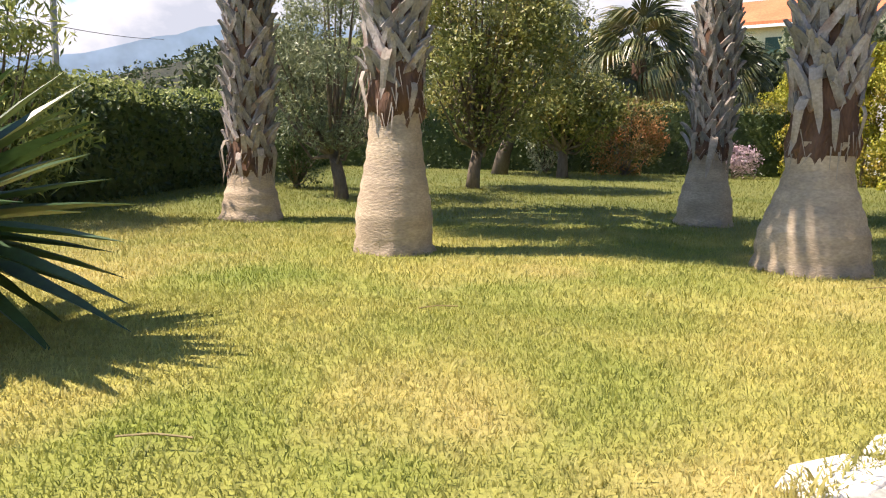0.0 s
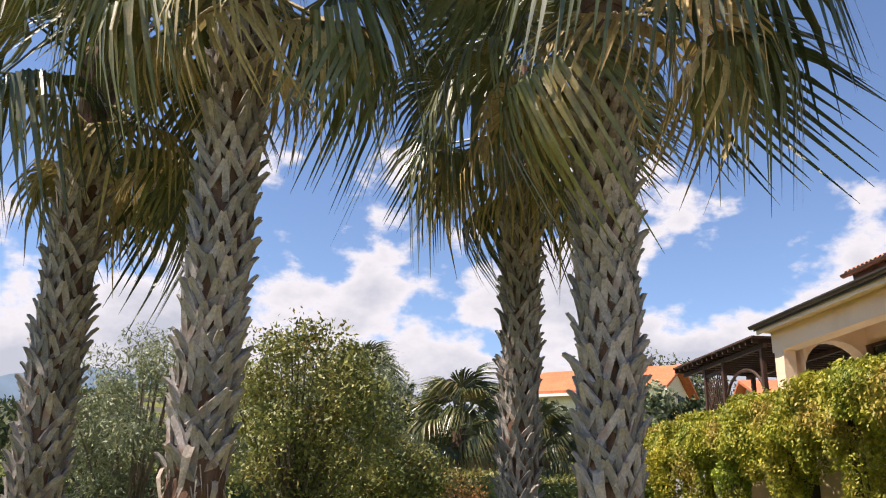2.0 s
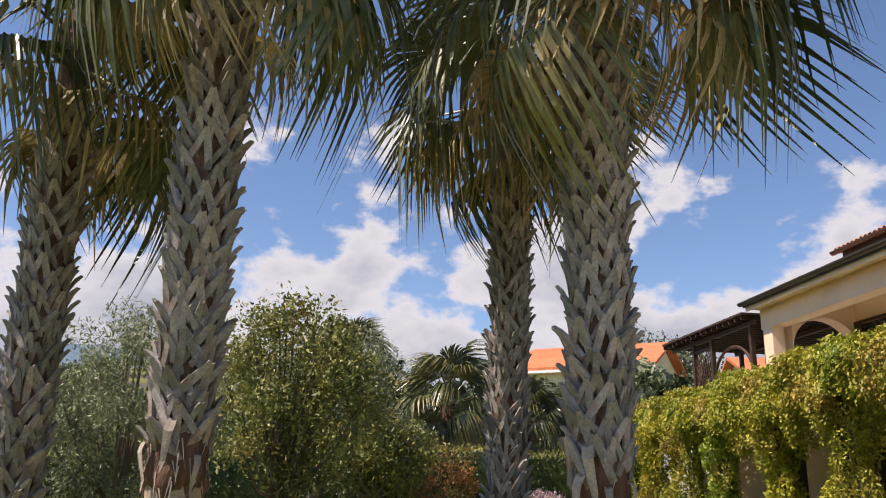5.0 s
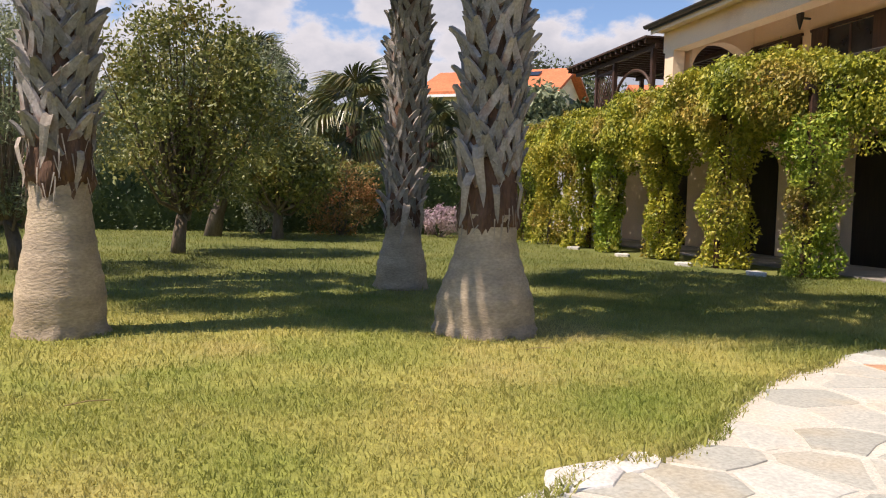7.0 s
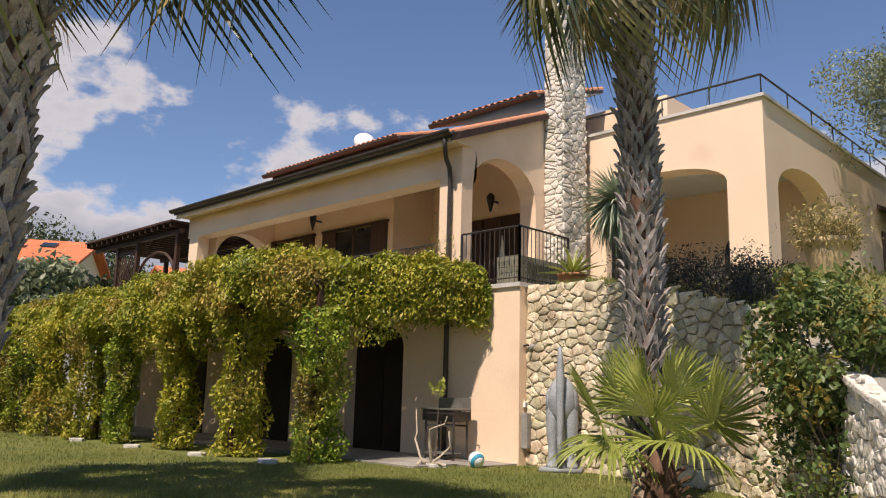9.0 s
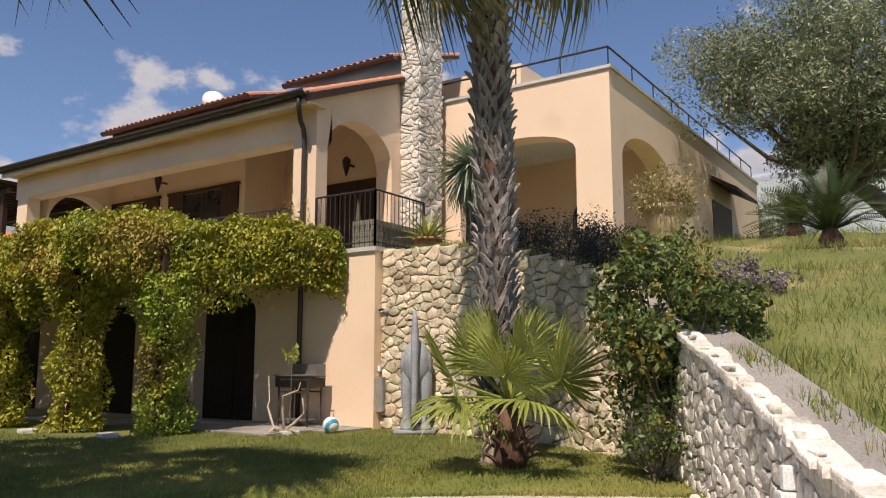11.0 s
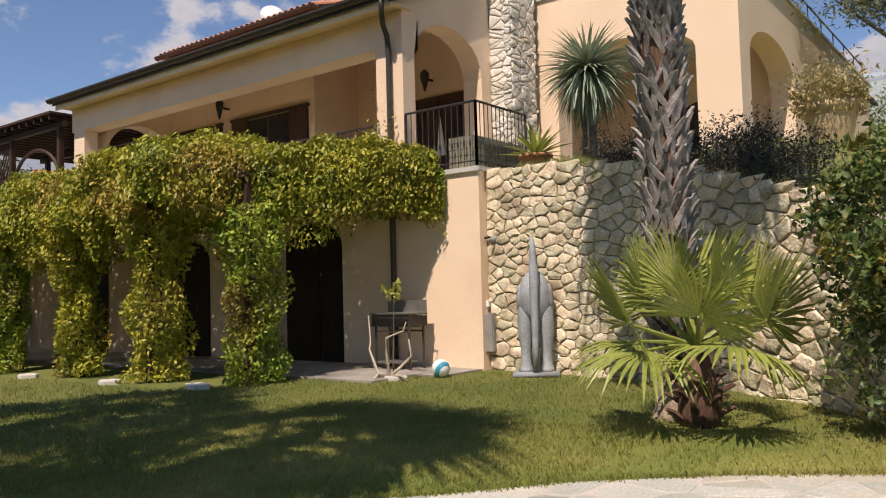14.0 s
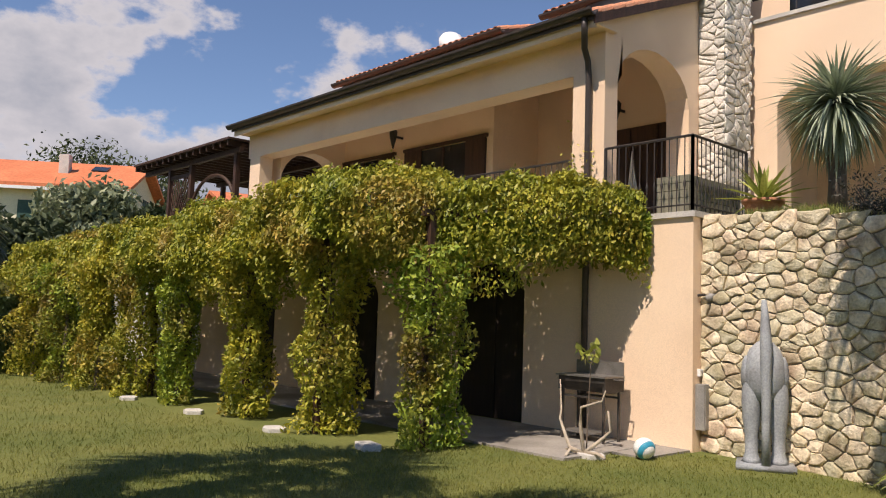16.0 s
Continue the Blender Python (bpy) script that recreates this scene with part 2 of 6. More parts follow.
def leaves(name, points, size, material, parent=None, label="", up=0.3, long=2.0, rng=np.random.default_rng(3), lie=None):
    """Many small folded leaves at the points: each one two triangles about its midrib."""
    p = np.asarray(points, float)
    n = len(p)
    d = rng.normal(size=(n, 3))
    if lie is not None:
        d = d * 0.6 + lie
    d[:, 2] -= up
    d /= np.linalg.norm(d, axis=1)[:, None]
    q = rng.normal(size=(n, 3))
    q[:, 2] += 0.8
    s = np.cross(d, q)
    s /= np.linalg.norm(s, axis=1)[:, None] + 1e-9
    k = np.cross(s, d)
    L = (size * rng.uniform(0.6, 1.3, n))[:, None]
    W = L / long / 2
    v = np.stack([p - d * L / 2, p + s * W + k * W * 0.4, p + d * L / 2, p - s * W + k * W * 0.4], 1).reshape(-1, 3)
    i = np.arange(n)[:, None] * 4
    f = np.concatenate([i + [0, 1, 2], i + [0, 2, 3]], 0)
    return part(name, arrays(name, v, f, material), None, parent, label)


# ---- ground ----
G = 0.25
def rise(x, y):
    """Height of the land: a flat garden, climbing to the north and north-west beyond its hedges."""
    far = np.clip((y - 30) / 28, 0, 1) * np.clip((x + 25) / 30, 0, 1)
    north = 6.6 * far * far * (3 - 2 * far)
    d = np.hypot(x + 45, y - 190)
    hill = 22 * np.exp(-(d / 60) ** 2) + 14 * np.exp(-(np.hypot(x - 60, y - 260) / 90) ** 2)
    return G + north + hill * np.clip((y - 40) / 60, 0, 1)


def ground():
    step = np.concatenate([np.arange(0, 40, 2.0), np.arange(40, 160, 6.0), np.arange(160, 420, 20.0), np.array([600, 1000, 2000, 3600])])
    xs = np.concatenate([-step[:0:-1], step])
    X, Y = np.meshgrid(xs, xs + 10)
    Z = rise(X, Y)
    V = np.stack([X, Y, Z], -1).reshape(-1, 3)
    n = len(xs)
    i = (np.arange(n - 1)[:, None] * n + np.arange(n - 1)).ravel()[:, None]
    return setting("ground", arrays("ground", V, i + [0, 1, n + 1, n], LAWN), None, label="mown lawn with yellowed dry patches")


ground()

# ---- retaining wall and bank ----
WALL = [(12.80, 9.56, 3.45), (12.62, 8.2, 3.42), (12.3, 6.8, 3.2), (11.75, 5.4, 2.85), (10.95, 4.25, 2.45), (10.0, 3.4, 1.92), (8.3, 2.42, 1.46), (7.1, 1.74, 1.12), (6.1, 1.24, 0.87), (4.6, 0.5, 0.68), (3.2, -0.6, 0.66), (2.4, -2.6, 0.62), (2.0, -6.0, 0.6)]
KNOWN = WALL + [(14, 4.6, 3.4), (14, 2.84, 2.7), (18, 2.4, 3.6), (16.5, 6.3, 3.95), (24, 6, 4.8), (29, 6, 5.4), (22, 2.6, 4.45), (14, 8.5, 3.5), (16, 9.5, 3.6), (40, 5, 6.5), (40, -20, 6), (12, -10, 2.5), (15, -25, 3)]


def bank_z(x, y):
    w = [(1 / ((x - a) ** 2 + (y - b) ** 2 + 0.02) ** 1.5, c) for a, b, c in KNOWN]
    return sum(k * c for k, c in w) / sum(k for k, c in w)


def bank():
    far = [(17, 11.5), (22, 12), (30, 14), (44, 16), (52, 10), (52, 2), (50, -8), (44, -18), (36, -26), (26, -30), (18, -32), (10, -32), (6, -32)]
    m, n = Mesh(), 34
    for (a, b, c), (p, q) in zip(WALL, far):
        for k in range(n):
            u = (k / (n - 1)) ** 2
            x, y = a + (p - a) * u, b + (q - b) * u
            m.v.append((x, y, bank_z(x, y) if k else c - 0.05))
    m.f = [(i * n + k, i * n + k + 1, (i + 1) * n + k + 1, (i + 1) * n + k) for i in range(len(far) - 1) for k in range(n - 1)]
    setting("grass_bank", m, BANK, True, "sloping grass bank above the stone retaining wall")


bank()
back = Mesh()
for (a, b, c), (p, q, r) in zip(WALL, WALL[1:]):
    d = Vector((q - b, p - a, 0)).normalized() * 0.16
    d = Vector((d.x, -d.y, 0))
    if d.x < 0:
        d = -d
    back.add([(a, b, G - 0.3), (p, q, G - 0.3), (p + d.x * 2, q + d.y * 2, G - 0.3), (a + d.x * 2, b + d.y * 2, G - 0.3), (a, b, c), (p, q, r), (p + d.x * 2, q + d.y * 2, r), (a + d.x * 2, b + d.y * 2, c)],
             [(3, 2, 1, 0), (4, 5, 6, 7), (0, 1, 5, 4), (1, 2, 6, 5), (2, 3, 7, 6), (3, 0, 4, 7)])
stone_wall = setting("wall_retaining", back, MORTAR, label="rough limestone retaining wall below the grass bank")

# ---- house ----
F, FL = 12.57, 3.55
house = thing("house", "two-storey peach plastered villa with arched porches and tiled roof", "house")
m = Mesh()
D1 = (12.66, 14.5)
front = [(9.57, G - 0.3), (D1[0], G - 0.3)] + arch(*D1, 2.45, 2.95) + [(D1[1], G - 0.3), (24.6, G - 0.3), (24.6, FL - 0.08), (9.57, FL - 0.08)]
m.prism(front, "x", F, F + 0.35)
part("wall", m, PLASTER, house, "peach plaster lower wall with an arched doorway")
part("wall", Mesh().box(F + 0.351, 9.57, G - 0.3, 16, 9.92, FL - 0.08), PLASTER, house)
part("ledge", Mesh().box(F - 0.05, 9.52, FL - 0.08, 14.6, 12, FL).box(F - 0.05, 12, FL - 0.08, 17, 24.6, FL), CONCRETE, house, "grey stone balcony edge")
# columns, beam and porch
part("column", Mesh().box(F, 21.7, FL, F + 0.36, 22.2, 5.9), PLASTER, house)
part("column", Mesh().box(F, 11.1, FL, F + 0.3, 11.72, 5.9), PLASTER, house)
part("beam", Mesh().box(F, 11.1, 5.9, F + 0.45, 22.3, 6.5), PLASTER, house)
gable = [(F + 0.301, FL), (12.9, FL)] + arch(12.9, 15.03, 5.75, 6.52) + [(15.03, FL), (16.4, FL), (16.4, 8.3), (12.4, 6.69), (12.4, 6.501), (F + 0.451, 6.501), (F + 0.451, 5.9), (F + 0.301, 5.9)]
part("gable_wall", Mesh().prism(gable, "y", 11.1, 11.55), PLASTER, house, "peach gable wall with a tall arched opening")
endw = [(13.12, 5.2)] + arch(13.12, 15.1, 5.3, 6.2)[1:] + [(15.1, 7.4), (13.12, 6.7)]
part("porch_arch", Mesh().prism(endw, "y", 21.6, 22.1), PLASTER, house)
part("porch_back_wall", Mesh().box(15.1, 15.95, FL, 15.4, 22.1, 7.4), PLASTER, house, "peach wall behind the porch")
part("porch_back_wall", Mesh().box(16.6, 11.56, FL, 16.9, 15.95, 7.9), PLASTER, house)
part("porch_back_wall", Mesh().box(15.401, 15.96, FL, 16.9, 16.2, 7.4), PLASTER, house)
part("porch_ceiling", Mesh().prism([(F + 0.45, 6.45), (16.6, 7.6), (16.6, 7.7), (F + 0.45, 6.55)], "y", 11.56, 22.3), CEILING, house)
part("chimney", Mesh().box(15.35, 10.6, FL, 16.25, 11.09, 10.6), MORTAR, house, "rough stone chimney stack")
# terrace block
T = 16.5
west = [(6.5, 3.3), (7.3, 3.3)] + arch(7.3, 10.2, 5.95, 6.4) + [(10.2, 3.3), (11.09, 3.3), (11.09, 7.58), (6.5, 7.58)]
part("terrace_wall", Mesh().prism(west, "x", T, T + 0.55), PLASTER, house)
south = [(T + 0.551, 3.3), (17.1, 3.3)] + arch(17.1, 20.35, 5.8, 6.48) + [(20.35, 3.3), (29.8, 3.3), (29.8, 7.58), (T + 0.551, 7.58)]
part("terrace_wall", Mesh().prism(south, "y", 6.5, 7.0), PLASTER, house)
part("terrace_back", Mesh().box(20.6, 7.01, 3.3, 20.9, 11.5, 7.3), PLASTER, house)
part("terrace_ceiling", Mesh().box(T + 0.56, 7.01, 6.9, 20.6, 11.5, 7.1), WHITE, house)
part("north_wall", Mesh().box(17.06, 11.2, 3.3, 20.6, 11.5, 6.9), PLASTER, house)


# ---- palms ----
def fan_blade(n, radius, droop, spread, petiole, sag=0.25, seed=0, rag=0.12, width=1.0, tilt=0.0):
    """One fan leaf: stalk along +x from the origin, then pleated segments that part and droop towards their tips."""
    rnd = random.Random(seed)
    m = Mesh()
    hub = Vector((petiole, 0, -sag * petiole * 0.5))
    m.tube([(0, 0, 0), (petiole * 0.5, 0, -sag * petiole * 0.12), hub], [0.028, 0.02, 0.014], 5)
    us = (0.03, 0.3, 0.55, 0.78, 1.0)
    half = spread / n
    for k in range(n):
        a = -spread + 2 * spread * (k + 0.5) / n
        L = radius * (0.78 + 0.22 * math.cos(a * 0.55)) * rnd.uniform(1 - rag, 1)
        dz = droop * rnd.uniform(0.6, 1.4)
        tw = rnd.uniform(-0.06, 0.06)
        v = []
        for u in us:
            wide = (1.0, 1.0, 0.92, 0.5, 0.03)[us.index(u)] * half * L * u * width
            bend = max(0, u - 0.45)
            c = hub + Vector((math.cos(a + tw * u), math.sin(a + tw * u), 0)) * L * (u - 0.35 * dz * bend * bend)
            c.z -= dz * L * 1.5 * bend * bend + sag * 0.35 * L * u + 0.10 * L * abs(math.sin(a)) * u
            side = Vector((-math.sin(a), math.cos(a), 0)) * wide
            v += [c + side + Vector((0, 0, 0.35 * wide)), c - Vector((0, 0, 0.35 * wide)), c - side + Vector((0, 0, 0.35 * wide))]
        turn = Matrix.Translation(hub) @ Matrix.Rotation(-tilt, 4, 'Y') @ Matrix.Translation(-hub)
        m.add([turn @ c for c in v], [(i * 3 + j, i * 3 + 3 + j, i * 3 + 4 + j, i * 3 + 1 + j) for i in range(4) for j in (0, 1)])
    return m


FANS = [fan_blade(34, 1.06, d, w, 1.15, s, k, 0.16, 1.12).data("frond", FROND) for k, (d, s, w) in enumerate(((0.45, 0.05, 1.75), (1.3, 0.2, 2.0), (2.1, 0.3, 2.0), (2.5, 0.42, 1.8)))]
FANS_DRY = [fan_blade(30, 1.0, 1.9, 1.5, 0.8, 0.6, 9, 0.3).data("dry_frond", FROND_DRY), fan_blade(30, 1.05, 1.6, 1.8, 0.9, 0.4, 10, 0.25).data("dry_frond", FROND_DRY)]


def boot_mesh(material):
    """A split leaf base: two arms that meet in a stub standing off the trunk."""
    m = Mesh()
    for s in (-1, 1):
        v = []
        for d, u, w, h in ((0.0, 0.115, -0.17, 0.034), (0.035, 0.07, -0.04, 0.04), (0.085, 0.018, 0.09, 0.036), (0.125, 0.012, 0.15, 0.016)):
            for e, k in ((0, -1), (0, 1), (-0.03, 1), (-0.03, -1)):
                v.append((d + e, s * (u + k * h * 0.75), w + k * h * 0.45))
        f = [(4 * i + a, 4 * i + (a + 1) % 4, 4 * i + 4 + (a + 1) % 4, 4 * i + 4 + a) for i in range(3) for a in range(4)] + [(0, 1, 2, 3), (12, 13, 14, 15)]
        m.add(v, f)
    return m.data("leaf_base", material)


BOOTS, STUBS = boot_mesh(BOOT), boot_mesh(FIBRE)


def husk_mesh():
    """A curled strip of dead leaf sheath that hangs off the trunk."""
    m = Mesh()
    path = [(0.0, 0.12), (0.07, 0.10), (0.11, 0.0), (0.09, -0.14), (0.06, -0.30), (0.08, -0.42)]
    wid = (0.035, 0.05, 0.05, 0.04, 0.03, 0.006)
    v = [(x, s * w, z + (0.02 if s else 0)) for (x, z), w in zip(path, wid) for s in (-1, 0, 1)]
    return m.add(v, [(i * 3 + j, i * 3 + j + 1, i * 3 + j + 4, i * 3 + j + 3) for i in range(5) for j in (0, 1)]).data("dry_husk", HUSK)


HUSK = mat("dry leaf sheath", (0.30, 0.25, 0.20), (0.46, 0.39, 0.32), 8, 0.9, 0.3, 40, 0.25, "object", thin=0.1)
HUSKS = husk_mesh()


def palm(x, y, rb, rt, boot0, top, lean=(0, 0), seed=0, count=38, dry=4, label="", husks=5, size=1.08, fibre=0.8, bare=0.3):
    rnd = random.Random(seed)
    ob = thing("palm_tree", label, "palm tree", (x, y, G), 0, "tall fan palms on the lawn")
    H = top - G
    def axis(z):
        k = (z / H) ** 1.4
        return Vector((lean[0] * k, lean[1] * k, z))
    def rad(z):
        s = min(1, max(0, z / max(boot0 - G, 0.4) - 0.14) / 0.86)
        return rb + (rt - rb) * (3 * s * s - 2 * s * s * s) ** 0.95 + 0.012 * math.sin(z * 3 + seed) - 0.03 * max(0, 1 - z / 0.3) if z > 0 else rb
    b0 = boot0 - G
    # flared, finely ribbed foot
    m, sides = Mesh(), 56
    zs = np.linspace(-0.1, b0 + 0.1, 26)
    for z in zs:
        for k in range(sides):
            a = 2 * math.pi * k / sides
            r = rad(max(z, 0.001)) * (1 + 0.010 * (k % 2) + 0.02 * noise.noise((math.cos(a) * 2, math.sin(a) * 2, z * 2 + seed))) + 0.006 * math.sin(z * 46)
            if z < 0.14:
                r += (0.028 + 0.08 * noise.noise((math.cos(a) * 7, math.sin(a) * 7, z * 9 + seed))) * (1 - max(z, 0) / 0.14)
            c = axis(max(z, 0))
            m.v.append((c.x + r * math.cos(a), c.y + r * math.sin(a), z))
    m.f = [(i * sides + k, i * sides + (k + 1) % sides, (i + 1) * sides + (k + 1) % sides, (i + 1) * sides + k) for i in range(len(zs) - 1) for k in range(sides)]
    part("foot", m, BASE_BARK, ob, "swollen grey-beige ribbed palm foot", True)
    # core behind the leaf bases
    zc = [b0 + (H - b0) * i / 22 for i in range(23)]
    part("trunk", Mesh().tube([axis(z) for z in zc], [rt * (1.04 if z < b0 + 0.35 else 0.95 if z < H - 1 else 0.85) + 0.025 * noise.noise((z * 4, seed, 0)) for z in zc], 18), FIBRE, ob, "dark fibrous palm trunk", True)
    # criss-cross leaf bases
    z, row = b0 + bare + 0.06, 0
    per = 9
    while z < H - fibre:
        for k in range(per):
            a = 2 * math.pi * (k + 0.5 * (row % 2)) / per + rnd.uniform(-0.14, 0.14)
            c, g = axis(z + rnd.uniform(-0.045, 0.045)), rnd.uniform(0.75, 1.15)
            if rnd.random() < 0.05:
                continue
            o = part("leaf_base", BOOTS, None, ob)
            o.matrix_local = Matrix.Translation(c) @ pose(0, 0, 0, rnd.uniform(-20, 20), rnd.uniform(-8, 14), math.degrees(a)) @ Matrix.Translation((rt * 0.93, 0, 0)) @ Matrix.Diagonal((g, g * rt / 0.27 * 1.1, g * 1.05, 1))
        z += 0.135
        row += 1
    # torn fibre collar where the leaf bases begin
    m, sides = Mesh(), 40
    prof = [(u * (bare + 0.1) - 0.05, r) for u, r in ((0.0, 0.97), (0.1, 1.06), (0.25, 1.13), (0.45, 1.1), (0.65, 1.12), (0.85, 1.04), (1.0, 0.9))]
    for z, r in prof:
        for k in range(sides):
            a = 2 * math.pi * k / sides
            rr = (max(rad(b0), rt) * (1 - 0.5 * max(z, 0)) if bare > 0.2 else rt * 1.05) * r * (1 + 0.2 * noise.noise((math.cos(a) * 5, math.sin(a) * 5, z * 9 + seed)))
            c = axis(b0 + z)
            m.v.append((c.x + rr * math.cos(a), c.y + rr * math.sin(a), b0 + z + 0.16 * noise.noise((math.cos(a) * 2.5, math.sin(a) * 2.5 + seed, z * 0.5))))
    m.f = [(i * sides + k, i * sides + (k + 1) % sides, (i + 1) * sides + (k + 1) % sides, (i + 1) * sides + k) for i in range(len(prof) - 1) for k in range(sides)]
    part("fibre_collar", m, FIBRE, ob, "ring of torn dark brown fibre")
    m = Mesh()
    for k in range(60):
        a, L = rnd.uniform(0, 6.28), rnd.uniform(0.08, 0.3)
        r0 = max(rad(b0), rt) * 1.12
        c, z = axis(b0), b0 + rnd.uniform(-0.02, bare)
        d, e = a + rnd.uniform(-0.35, 0.35), r0 + rnd.uniform(0.0, 0.06)
        m.add([(c.x + r0 * math.cos(a), c.y + r0 * math.sin(a), z), (c.x + r0 * math.cos(a + 0.05), c.y + r0 * math.sin(a + 0.05), z), (c.x + e * math.cos(d), c.y + e * math.sin(d), z - L)], [(0, 1, 2)])
    tagged(part("fibre_fringe", m, HUSK, ob), kind="stuff")
    for k in range(husks):
        a = rnd.uniform(0, 360) if k > 2 else (-140 + 45 * k)
        o = part("dry_husk", HUSKS, None, ob, "curled dry leaf sheath")
        o.matrix_local = Matrix.Translation(axis(b0 + rnd.uniform(0.05, bare + 0.05))) @ pose(0, 0, 0, rnd.uniform(-15, 15), 0, a) @ Matrix.Translation((rt * 1.08, 0, 0)) @ Matrix.Scale(rnd.uniform(0.55, 0.95), 4)
    part("crown_heart", Mesh().lathe([(rt * 0.9, -0.3), (rt * 1.15, 0.0), (rt * 0.9, 0.35), (0.08, 0.8)], 12, axis(H)), FIBRE, ob)
    # crown
    for k in range(count):
        u = (k + 0.5) / count
        pitch = 84 - 108 * u + rnd.uniform(-10, 10)
        kind = 0 if u < 0.26 else 1 if u < 0.52 else 2 if u < 0.8 else 3
        az = k * 137.5 + rnd.uniform(-14, 14) + seed * 40
        o = part("frond", FANS[kind], None, ob)
        s = size * rnd.uniform(0.88, 1.12) * (0.85 if u < 0.1 else 1 - 0.18 * max(0, u - 0.6))
        o.matrix_local = Matrix.Translation(axis(H) + Vector((0, 0, 0.35 - 0.75 * u))) @ pose(0, 0, 0, 0, 0, az) @ pose(0, 0, 0, rnd.uniform(-38, 38), -pitch, rnd.uniform(-12, 12)) @ Matrix.Scale(s, 4)
    for k in range(dry):
        o = part("dry_frond", FANS_DRY[k % 2], None, ob, "yellowed dry frond")
        o.matrix_local = Matrix.Translation(axis(H) + Vector((0, 0, -0.35))) @ pose(0, 0, 0, 0, 0, -100 + k * 83 + rnd.uniform(-25, 25)) @ pose(0, 0, 0, rnd.uniform(-30, 30), rnd.uniform(5, 32), 0) @ Matrix.Scale(size * rnd.uniform(0.85, 1.05), 4)
    return ob


palm(-2.54, 9.03, 0.33, 0.225, 0.8, 6.35, (-0.1, 0.1), 1, 22, 4, "tall fan palm with a grey swollen foot and peeling leaf bases", 6, bare=0.25)
palm(-0.56, 7.0, 0.325, 0.225, 1.42, 6.6, (-0.05, 0.05), 2, 24, 5, "tall fan palm with a smooth ribbed foot and shaggy green crown", 3, 0.98, bare=0.36)
palm(2.66, 10.15, 0.335, 0.205, 1.12, 6.7, (0.1, 0.0), 3, 22, 6, "slimmer fan palm with pale sunlit leaf bases on its trunk", 3, bare=0.1)
palm(2.79, 6.83, 0.445, 0.235, 1.15, 6.45, (0.1, -0.05), 4, 25, 6, "stout fan palm with a bottle-shaped foot and torn fibre ring", 5, bare=0.5)
palm(9.6, 5.25, 0.25, 0.19, 0.7, 7.4, (-0.1, 0.1), 5, 22, 6, "fan palm with grey criss-cross trunk before the stone wall", 2, 0.9, bare=0.1)


# ---- low plants ----
def blades(name, n, length, width, curl, material, parent, seed=0, low=-10, high=85, base=(0, 0, 0), fold=0.5, label=""):
    """A rosette of sword leaves, each one a mesh of its own."""
    rnd = random.Random(seed)
    kinds = []
    for j in range(3):
        m = Mesh()
        us = (0, 0.25, 0.5, 0.75, 1.0)
        for i, u in enumerate(us):
            w = width * (0.6, 1.0, 0.9, 0.55, 0.03)[i]
            c = Vector((length * u, 0, -curl * (0.6 + 0.4 * j) * length * u * u))
            m.v += [c + Vector((0, w, fold * w)), c, c + Vector((0, -w, fold * w))]
        m.f = [(i * 3 + a, i * 3 + a + 1, i * 3 + a + 4, i * 3 + a + 3) for i in range(4) for a in (0, 1)]
        kinds.append(m.data(name, material))
    for k in range(n):
        u = (k + 0.5) / n
        o = part(name, kinds[k % 3], None, parent, label if not k else "")
        o.matrix_local = Matrix.Translation(base) @ pose(0, 0, 0, 0, 0, k * 137.5 + rnd.uniform(-10, 10)) @ pose(0, 0, 0, 0, -(high + (low - high) * u ** 0.8) + rnd.uniform(-7, 7), 0) @ Matrix.Scale(rnd.uniform(0.8, 1.1), 4)


fan = thing("dwarf_fan_palm", "low light-green fan palm on the grass by the stone wall", "palm", (9.25, 4.92, G))
part("trunk", Mesh().lathe([(0.16, 0), (0.2, 0.12), (0.17, 0.35), (0.12, 0.66)], 14), FIBRE, fan, "reddish brown fibrous stump", True)
LF = [fan_blade(30, 0.66, d, 1.9, p, s, 30 + k, 0.08, 1.0, tl).data("frond", FROND_LIGHT) for k, (d, p, s, tl) in enumerate(((0.08, 0.6, 0.02, 0.75), (0.2, 0.62, 0.08, 0.35), (0.6, 0.55, 0.25, -0.15)))]
rnd = random.Random(8)
for k, (az, pitch, j) in enumerate(((138, 20, 0), (268, 22, 0), (168, 62, 1), (238, 58, 1), (302, 38, 0), (100, 45, 0), (30, 45, 0), (60, 60, 1), (203, 30, 1), (160, 8, 2), (120, 14, 2), (225, 12, 2), (0, 20, 2))):
    o = part("frond", LF[j], None, fan)
    o.matrix_local = Matrix.Translation((0, 0, 0.72)) @ pose(0, 0, 0, 0, 0, az) @ pose(0, 0, 0, rnd.uniform(-25, 25), -pitch, 0) @ Matrix.Scale(rnd.uniform(0.95, 1.18), 4)
for k in range(14):
    o = part("leaf_stub", STUBS, None, fan)
    o.matrix_local = pose(0, 0, 0.12 + 0.025 * k, rnd.uniform(-20, 20), 35, k * 137) @ Matrix.Translation((0.13, 0, 0)) @ Matrix.Diagonal((1, 0.6, 1.3, 1))

